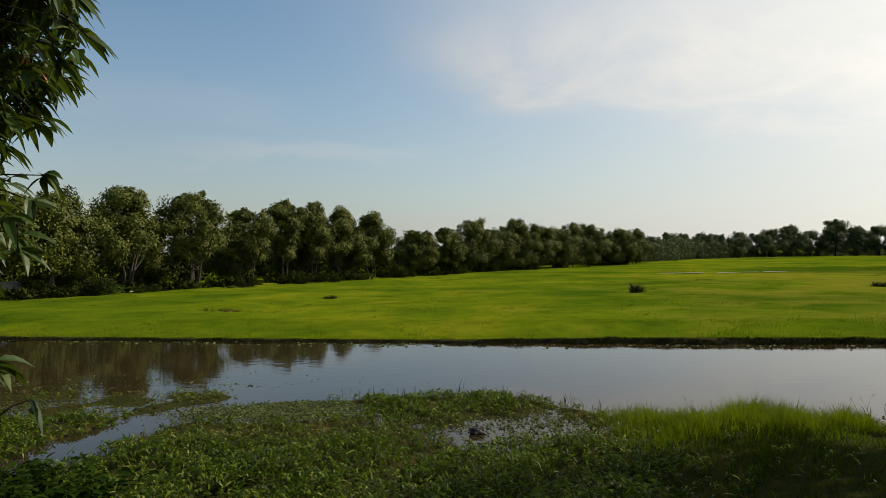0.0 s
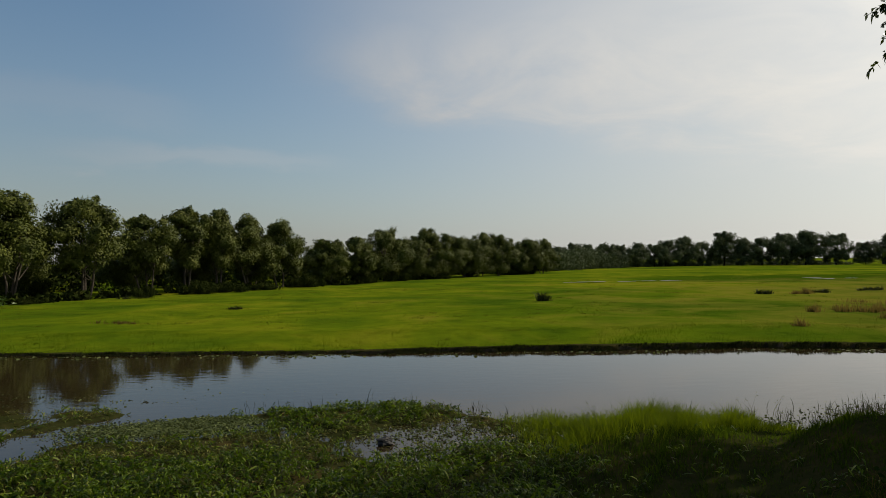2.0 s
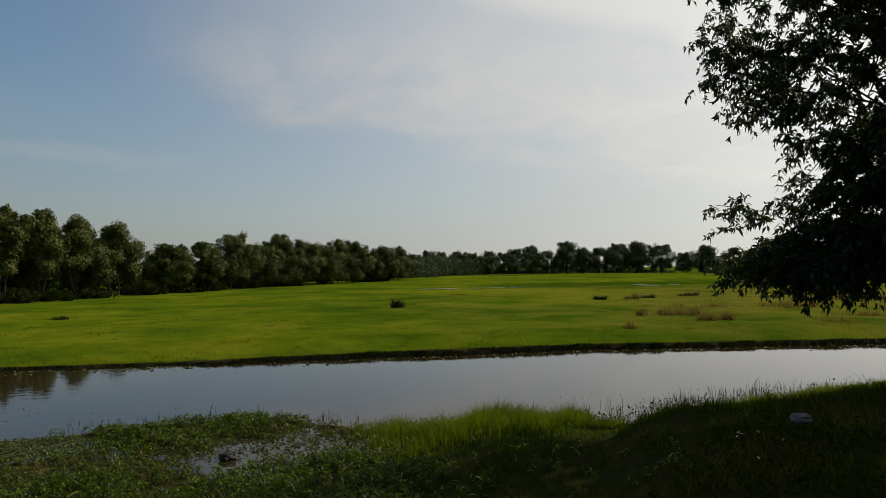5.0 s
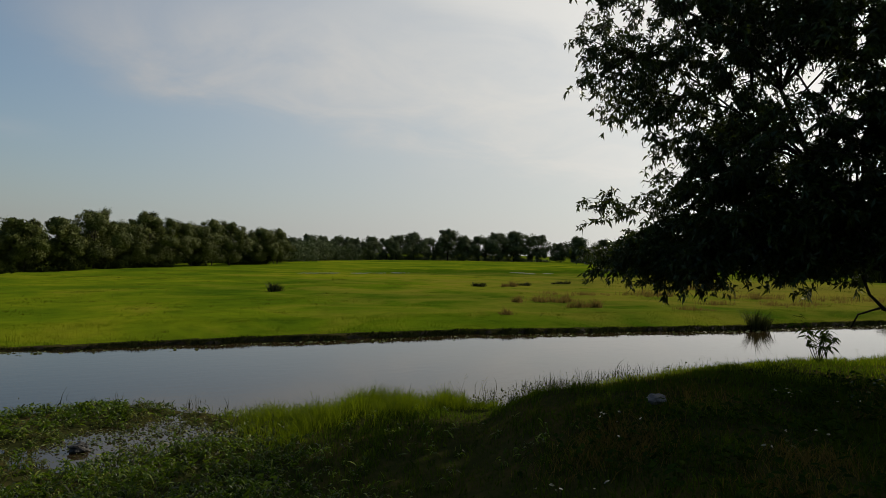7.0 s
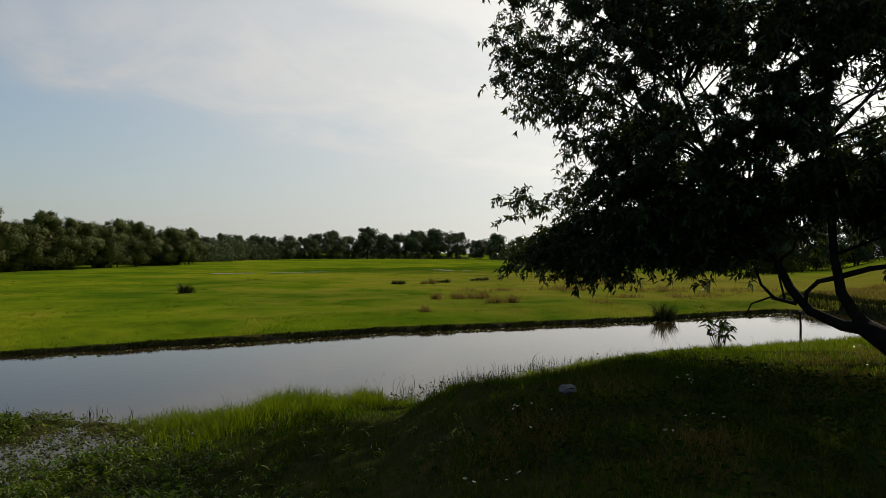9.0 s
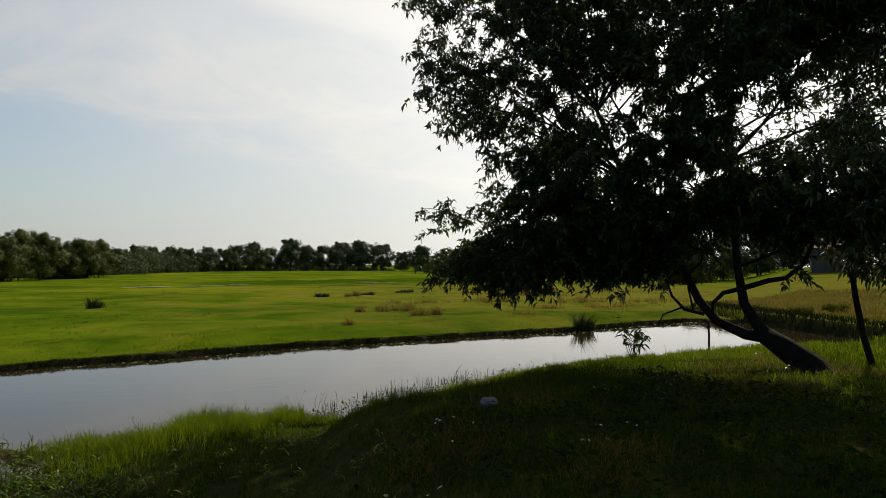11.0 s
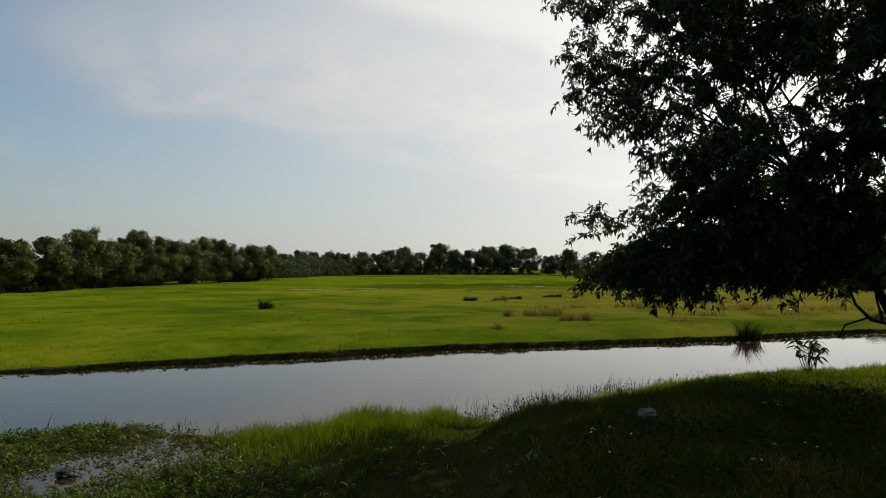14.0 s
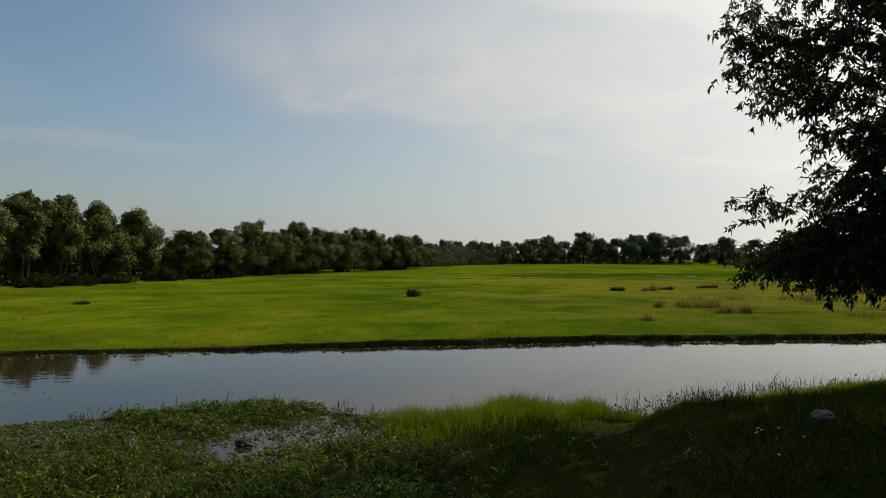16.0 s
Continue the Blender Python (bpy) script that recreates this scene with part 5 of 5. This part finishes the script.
def seed_stalks():
    """Thin flowering stalks standing above the bank's grass."""
    np.random.seed(63)
    x, y = scatter(5200, 2.2, 19, 7.0, 12.0)
    s = np.interp(x, NEAR_X, NEAR_Y) - y
    keep = (height(x, y) > 0.03) & (x > 3.0) & (s < 0.9) & (np.random.random(len(x)) < 0.05 + 0.22 * wave(x, y, 1.1, 4.0)) & (np.abs(x - 7.2) > 0.7)
    x, y = x[keep], y[keep]
    n = len(x)
    k = np.random.uniform(0.34, 0.58, n) * np.where(x < 7, 1.0, 0.72)
    lean = np.random.normal(size=(n, 2)) * 0.22 * k[:, None]
    foot = np.stack([x, y, height(x, y) - 0.02], 1)
    stalks = blade_geometry(foot, lean, k, np.full(n, 0.007))
    per = 7
    a = np.random.uniform(0, 6.28, n * per)
    tip = np.repeat(foot + np.c_[lean, k] * 0.93, per, 0) + np.random.normal(size=(n * per, 3)) * (0.012, 0.012, 0.02)
    heads = leaf_geometry(tip, np.stack([np.cos(a), np.sin(a), np.random.uniform(0.2, 1.6, n * per)], 1), np.random.uniform(0.02, 0.045, n * per), np.full(n * per, 0.006), np.random.uniform(0.1, 0.8, n * per))
    tagged(new("seed_stalks", mesh("seed_stalks", *join([stalks, heads]), OLIVE_WEED)), "thin flowering grass stalks above the bank", "grass", kind="stuff")


def headland_grass():
    """Across the river's end: a sedgy bank face coloured dark for its shade, olive grass on top, rough brown grass
    behind.
    """
    np.random.seed(57)
    x, y = scatter(90000, 21, 52, -4, 17)
    z = height(x, y)
    back = inland(x, y)
    keep = (z > -0.05) & (back > -0.5)
    x, y, z, back = x[keep], y[keep], z[keep], back[keep] + 0.4 * wave(x[keep], y[keep], 0.9, 2.0)
    for name, label, mat, pick, tall, wide in (("headland_sedge", "sedge on the steep bank across the river, its shade in the colour", SHADED_SEDGE, back < 2.0, 0.26, 0.03),
                                              ("headland_grass", "olive green grass on top of the far bank", FIELD_CLUMP, (back >= 1.9) & (np.random.random(len(x)) < np.clip(1.0 - back / 8, 0.25, 1)), 0.14, 0.03),
                                              ("headland_reeds", "rough brownish grass on the low headland across the river", DRY, (back >= 2.4) & (np.random.random(len(x)) < 0.55), 0.24, 0.03)):
        p = np.stack([x, y, z - 0.02], 1)[pick]
        n = len(p)
        k = tall * np.random.uniform(0.4, 1.3, n) * (0.8 + 0.4 * wave(p[:, 0], p[:, 1], 1.3, 5.0))
        v, f = blade_geometry(p, np.random.normal(size=(n, 2)) * 0.3 * k[:, None], np.maximum(k, 0.05), np.full(n, wide))
        tagged(new(name, mesh(name, v, f, mat)), label, "grass", kind="stuff")


def dry_bank_grass():
    """Withered brown patches among the bank's grass."""
    np.random.seed(58)
    pieces = []
    for cx_, cy_, r, n in ((-6.0, 8.7, 0.22, 260), (-2.7, 6.9, 0.12, 130), (4.7, 5.05, 0.3, 600), (5.2, 5.2, 0.28, 500), (5.7, 3.6, 0.25, 420), (4.9, 3.4, 0.2, 240), (6.7, 5.6, 0.3, 300), (8.4, 4.0, 0.4, 300), (9.5, 4.3, 0.35, 700), (10.0, 3.7, 0.35, 700), (11.4, 4.9, 0.5, 520), (13.3, 4.7, 0.6, 700), (12.5, 3.5, 0.5, 500), (7.5, 8.9, 0.4, 900), (8.3, 8.8, 0.4, 900), (9.2, 8.6, 0.45, 700), (7.6, 7.6, 0.6, 300)):
        x, y = np.random.normal(cx_, r, n), np.random.normal(cy_, r, n)
        k = np.random.uniform(0.06, 0.20, n) * (0.6 if cy_ > 8 and cx_ > 7 else 1.0)
        pieces.append(blade_geometry(np.stack([x, y, height(x, y) - 0.02], 1), np.random.normal(size=(n, 2)) * 0.7 * k[:, None], k, np.full(n, 0.008)))
    tagged(new("dry_bank_grass", mesh("dry_bank_grass", *join(pieces), DRY)), "withered brown grass in patches on the bank", "grass", kind="stuff")


def bank_weeds():
    """Broad-leaved weeds among the grass in the shade."""
    np.random.seed(54)
    x, y = scatter(1200, 4.0, 9.5, -0.5, 7)
    keep = (np.random.random(len(x)) < 0.55 + 0.45 * wave(x, y, 0.7, 8.0)) & (np.interp(x, NEAR_X, NEAR_Y) - y > 4.4)
    x, y = x[keep], y[keep]
    n, per = len(x), 9
    a = np.random.uniform(0, 6.28, n * per)
    rise = np.random.uniform(0.03, 0.20, n * per)
    pos = np.stack([np.repeat(x, per) + np.random.normal(size=n * per) * 0.06, np.repeat(y, per) + np.random.normal(size=n * per) * 0.06, np.repeat(height(x, y), per) + rise], 1)
    v, f = leaf_geometry(pos, np.stack([np.cos(a), np.sin(a), np.random.uniform(-0.2, 0.9, n * per)], 1), np.random.uniform(0.05, 0.11, n * per), np.random.uniform(0.025, 0.045, n * per), np.random.uniform(0.1, 0.6, n * per))
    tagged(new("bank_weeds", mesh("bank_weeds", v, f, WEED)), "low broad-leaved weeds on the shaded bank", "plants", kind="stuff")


def glint_leaves():
    """Pale shiny leaves added for the glints of light on the grass below the acacia."""
    np.random.seed(65)
    spots = ((8.3, 4.5), (7.9, 5.1), (6.2, 3.9), (3.75, 4.6), (13.6, 5.4), (12.75, 5.8), (9.3, 5.0), (5.85, 3.95), (5.15, 5.4), (11.0, 4.2), (10.2, 5.4), (11.9, 3.4))
    x = np.concatenate([np.random.normal(a, 0.16 + 0.012 * a, 10) for a, b in spots])
    y = np.concatenate([np.random.normal(b, 0.16, 10) for a, b in spots])
    n = len(x)
    a = np.random.uniform(0, 6.28, n)
    v, f = leaf_geometry(np.stack([x, y, height(x, y) + np.random.uniform(0.08, 0.17, n)], 1), np.stack([np.cos(a), np.sin(a), np.random.uniform(-0.35, 0.35, n)], 1), np.random.uniform(0.035, 0.065, n), np.random.uniform(0.02, 0.032, n), np.random.uniform(0.0, 0.5, n))
    tagged(new("glint_leaves", mesh("glint_leaves", v, f, GLINT_LEAF)), "pale shiny leaves for the glints of light on the bank", "leaves", kind="stuff")


def corner_weeds():
    """Dark broad leaves growing up at the near end of the ditch, spread wider in place of the shadow there."""
    np.random.seed(59)
    n, per = 240, 10
    x, y = np.random.normal(-4.3, 0.6, n), np.random.normal(6.5, 0.42, n)
    a = np.random.uniform(0, 6.28, n * per)
    pos = np.stack([np.repeat(x, per) + np.random.normal(size=n * per) * 0.06, np.repeat(y, per) + np.random.normal(size=n * per) * 0.06, np.repeat(height(x, y), per) + np.random.uniform(0.08, 0.42, n * per)], 1)
    v, f = long_leaf_geometry(pos, np.stack([np.cos(a), np.sin(a), np.random.uniform(-0.2, 0.8, n * per)], 1), np.random.uniform(0.08, 0.15, n * per), np.random.uniform(0.045, 0.08, n * per), np.random.uniform(0.1, 0.6, n * per))
    tagged(new("corner_weeds", mesh("corner_weeds", v, f, WEED)), "dark broad-leaved plants at the near end of the ditch", "plants", kind="stuff")


def water_reeds():
    """Thin stalks standing in the shallows along the bank."""
    np.random.seed(55)
    x, y = scatter(44000, -2, 24, 8.5, 13.6)
    s = y - np.interp(x, NEAR_X, NEAR_Y)
    z = height(x, y)
    stand_ = np.clip(0.4 + 0.9 * wave(x, y, 3.2, 2.0), 0, 1)
    chance = np.exp(-((s - 0.2) / 0.35) ** 2) * 0.16 * stand_ + np.exp(-(((x - 9.4) / 2.6) ** 2 + ((s - 0.5) / 0.5) ** 2)) * 1.3 * stand_ + np.exp(-(((x - 2.4) / 0.9) ** 2 + ((s - 0.2) / 0.4) ** 2)) * 0.3 * stand_
    keep = (z < 0.02) & (np.random.random(len(x)) < chance)
    x, y = x[keep], y[keep]
    k = np.random.uniform(0.04, 0.26, len(x)) * np.random.uniform(0.4, 1.0, len(x))
    v, f = blade_geometry(np.stack([x, y, np.full(len(x), -0.05)], 1), np.random.normal(size=(len(x), 2)) * 0.45 * k[:, None], k + 0.05, np.full(len(x), 0.010))
    tagged(new("water_reeds", mesh("water_reeds", v, f, DARK_TUFT)), "thin sparse reeds standing in the shallow water", "reeds", kind="stuff")


def floating_weed():
    """Small leaves lying flat on the water."""
    np.random.seed(56)
    spots = ((-2.8, 11.3, 1.1, 0.40, 9000), (-2.0, 11.75, 0.9, 0.22, 4000), (1.2, 10.2, 1.4, 0.7, 1100), (3.6, 10.9, 0.9, 0.25, 160), (9.2, 10.4, 1.8, 0.45, 400), (6.5, 10.0, 0.5, 0.3, 160), (-7.0, 11.6, 2.0, 0.5, 500))
    pos = np.concatenate([np.c_[np.random.normal(x, rx * 0.6, n), np.random.normal(y, ry * 0.6, n), np.random.uniform(0.004, 0.02, n)] for x, y, rx, ry, n in spots])
    # flecks drifting along the far bank
    x = np.random.uniform(-16, 30, 1300)
    x = x[np.random.random(1300) < 0.55 + 0.45 * wave(x, 0 * x, 0.8, 3.0)]
    far = np.c_[x, np.interp(x, FAR_X, FAR_Y) - 0.25 - np.abs(np.random.normal(0, 0.35, len(x))), np.full(len(x), 0.006)]
    # pale flecks out on the river, added for the light streaks of ripples
    mid = np.c_[np.random.normal(-7.2, 2.2, 1500), np.random.normal(13.9, 0.55, 1500), np.full(1500, 0.006)]
    mid = mid[wave(mid[:, 0] * 0.45, mid[:, 1], 4.0, 2.0) > 0.1]
    x = np.random.uniform(5.5, 16, 700)
    shallows = np.c_[x, np.interp(x, NEAR_X, NEAR_Y) + np.abs(np.random.normal(0.2, 0.45, 700)), np.full(700, 0.006)]
    large = np.concatenate([np.ones(len(pos)), np.full(len(far), 2.2), np.ones(len(mid) + len(shallows))])
    pos = np.concatenate([pos, far, mid, shallows])
    wet = height(pos[:, 0], pos[:, 1]) < 0.01
    pos, large = pos[wet], large[wet]
    n = len(pos)
    a = np.random.uniform(0, 6.28, n)
    v, f = leaf_geometry(pos, np.stack([np.cos(a), np.sin(a), np.full(n, 0.03)], 1), np.random.uniform(0.03, 0.06, n) * large, np.random.uniform(0.018, 0.035, n) * large, np.zeros(n))
    tagged(new("floating_weed", mesh("floating_weed", v, f, PALE_WEED)), "pale green weed floating flat on the still water", "plants", kind="stuff")


def tussock(name, label, x, y, wide, tall, blades, mat, seed, spread=0.35):
    np.random.seed(seed)
    # several uneven tufts growing together
    m = max(3, int(2 + wide * 3))
    hub = np.c_[np.random.normal(size=m), np.random.normal(size=m) * 0.6] * wide * (0.12 if wide < 1.3 else 0.28)
    grow = np.random.uniform(0.35, 1.0, m)
    grow[0] = 1.0
    own = np.random.randint(0, m, blades)
    a = np.random.uniform(0, 6.28, blades)
    d = np.stack([np.cos(a), np.sin(a)], 1)
    k = tall * grow[own] * np.random.uniform(0.25, 1.0, blades)
    stalk = np.random.random(blades) < 0.06
    k = np.where(stalk, k * 1.5, k)
    pos = np.c_[hub[own] + d * (np.abs(np.random.normal(size=blades)) * (0.05 + 0.06 * wide))[:, None], np.full(blades, -0.03)]
    v, f = blade_geometry(pos, d * (k * spread)[:, None] + np.random.normal(size=(blades, 2)) * 0.10 * k[:, None], k, np.where(stalk, 0.6, 1.0) * (0.008 + 0.0006 * y))
    ob = new(name)
    b = new("grass", mesh("grass", v, f, mat))
    b.parent = ob
    tagged(b, kind="stuff")
    ob.matrix_basis = Matrix.Translation((x, y, max(0.0, float(height(x, y)))))
    return tagged(ob, label, "grass tuft", "tufts in the field")


field_grass()
field_clumps()
far_bank_sedge()
marsh_plants()
bank_grass()
seed_stalks()
headland_grass()
dry_bank_grass()
bank_weeds()
glint_leaves()
corner_weeds()
water_reeds()
floating_weed()
TUFTS = [("dark spiky grass clump in the field", DARK_TUFT, 10.95, 36.3, 1.0, 0.8, 320), ("dark spiky grass clump in the field", DARK_TUFT, 26.2, 39.2, 1.15, 0.46, 420), ("dark spiky grass clump in the field", DARK_TUFT, 31.2, 40.3, 1.2, 0.46, 380),
         ("low brown dry grass patch in the field", DRY, -8.9, 28.6, 1.4, 0.25, 260), ("low dark grass clump in the field", DARK_TUFT, -5.7, 35.6, 0.8, 0.3, 160), ("low dark grass clump in the field", DARK_TUFT, -14.3, 47.8, 1.8, 0.3, 200),
         ("brown dry reed clump in the field", DRY, 19.6, 25.9, 0.9, 0.62, 130), ("brown dry reed clump in the field", DRY, 21.6, 26.2, 2.2, 0.6, 520), ("brown dry reed clump in the field", DRY, 20.8, 22.3, 1.8, 0.6, 420), ("brown dry reed clump in the field", DRY, 28.6, 38.6, 1.3, 0.6, 420), ("brown dry reed clump in the field", DRY, 15.1, 20.8, 1.0, 0.42, 150),
         ("brown dry reed clump in the field", DRY, 33, 20.5, 3.6, 0.5, 300), ("brown dry reed clump in the field", DRY, 40, 21, 4.4, 0.7, 340), ("brown dry reed clump in the field", DRY, 42, 33, 5.0, 0.7, 380), ("brown dry reed clump in the field", DRY, 29, 22, 2.6, 0.45, 220), ("brown dry reed clump in the field", DRY, 31, 28, 4.0, 0.6, 420), ("brown dry reed clump in the field", DRY, 36, 24, 4.0, 0.7, 420), ("brown dry reed clump in the field", DRY, 27, 30, 3.4, 0.42, 320), ("brown dry reed clump in the field", DRY, 24.5, 19.5, 2.4, 0.4, 220), ("tall dark spiky reed clump on the river edge", DARK_TUFT, 23.0, 15.4, 1.1, 1.15, 420), ("dark spiky grass clump in the field", DARK_TUFT, 36, 42, 1.4, 0.45, 320)]
for i, (label, mat, x, y, wide, tall, blades) in enumerate(TUFTS):
    tussock("grass_tuft", label, x, y, wide * 1.15, tall * 0.85, int(blades * 1.5), mat, 60 + i, 0.5 if mat is DARK_TUFT else 0.3)


# ---------------------------------------------------------------- small things
def lump(name, size, seed, mat, label, category, place, rough=0.25):
    random.seed(seed)
    bm = bmesh.new()
    bmesh.ops.create_icosphere(bm, subdivisions=3, radius=1)
    for v in bm.verts:
        k = 1 + rough * noise.noise(v.co * 1.6 + Vector((seed, 0, 0))) + rough * 0.4 * noise.noise(v.co * 5)
        v.co = Vector((v.co.x * size[0] * k, v.co.y * size[1] * k, v.co.z * size[2] * k))
    me = bpy.data.meshes.new(name)
    bm.to_mesh(me)
    bm.free()
    me.materials.append(mat)
    ob = new(name, me)
    ob.matrix_basis = Matrix.Translation(place)
    return tagged(ob, label, category)


lump("stone", (0.13, 0.09, 0.06), 3, STONE, "dark wet stone in the muddy pool", "stone", (0.52, 9.85, 0.04), 0.55)
lump("plastic_bag", (0.13, 0.08, 0.055), 5, PLASTIC, "crumpled white plastic bag on the shaded grass", "bag", (6.06, 5.62, float(height(6.06, 5.62)) + 0.10), 0.4)


def sapling():
    random.seed(71), np.random.seed(71)
    root = new("sapling")
    base = Vector((15.8, 9.3, float(height(15.8, 9.3))))
    stems, pieces = [], []
    for k in range(7):
        a = random.uniform(0, 6.28)
        end = (math.cos(a) * 0.5, math.sin(a) * 0.5, random.uniform(0.6, 1.1))
        line = bow((0, 0, -0.05), end, 0.12, 0.03, 5)
        stems.append(tube(line, [0.013, 0.011, 0.009, 0.007, 0.005, 0.003], 4))
        for p in line[2:]:
            n = 5
            w = np.random.normal(size=(n, 3)) * (1, 1, 0.2) + (0, 0, -0.15)
            pieces.append(long_leaf_geometry(np.array(p) + np.random.normal(size=(n, 3)) * 0.02, w, np.random.uniform(0.13, 0.23, n), np.random.uniform(0.045, 0.07, n), np.random.uniform(0.3, 1.0, n), 4))
    new("stem", mesh("stem", *join(stems), BARK)).parent = root
    new("leaves", mesh("leaves", *join(pieces), WEED)).parent = root
    root.matrix_basis = Matrix.Translation(base)
    tagged(root, "small leafy sapling at the edge of the bank", "sapling")


sapling()
pole = new("pole", mesh("pole", *tube([(22.3, 10.2, -0.5), (22.31, 10.2, 0.3), (22.29, 10.21, 0.75)], [0.038, 0.034, 0.03], 8), BARK))
tagged(pole, "dark wooden pole standing in the river", "pole")
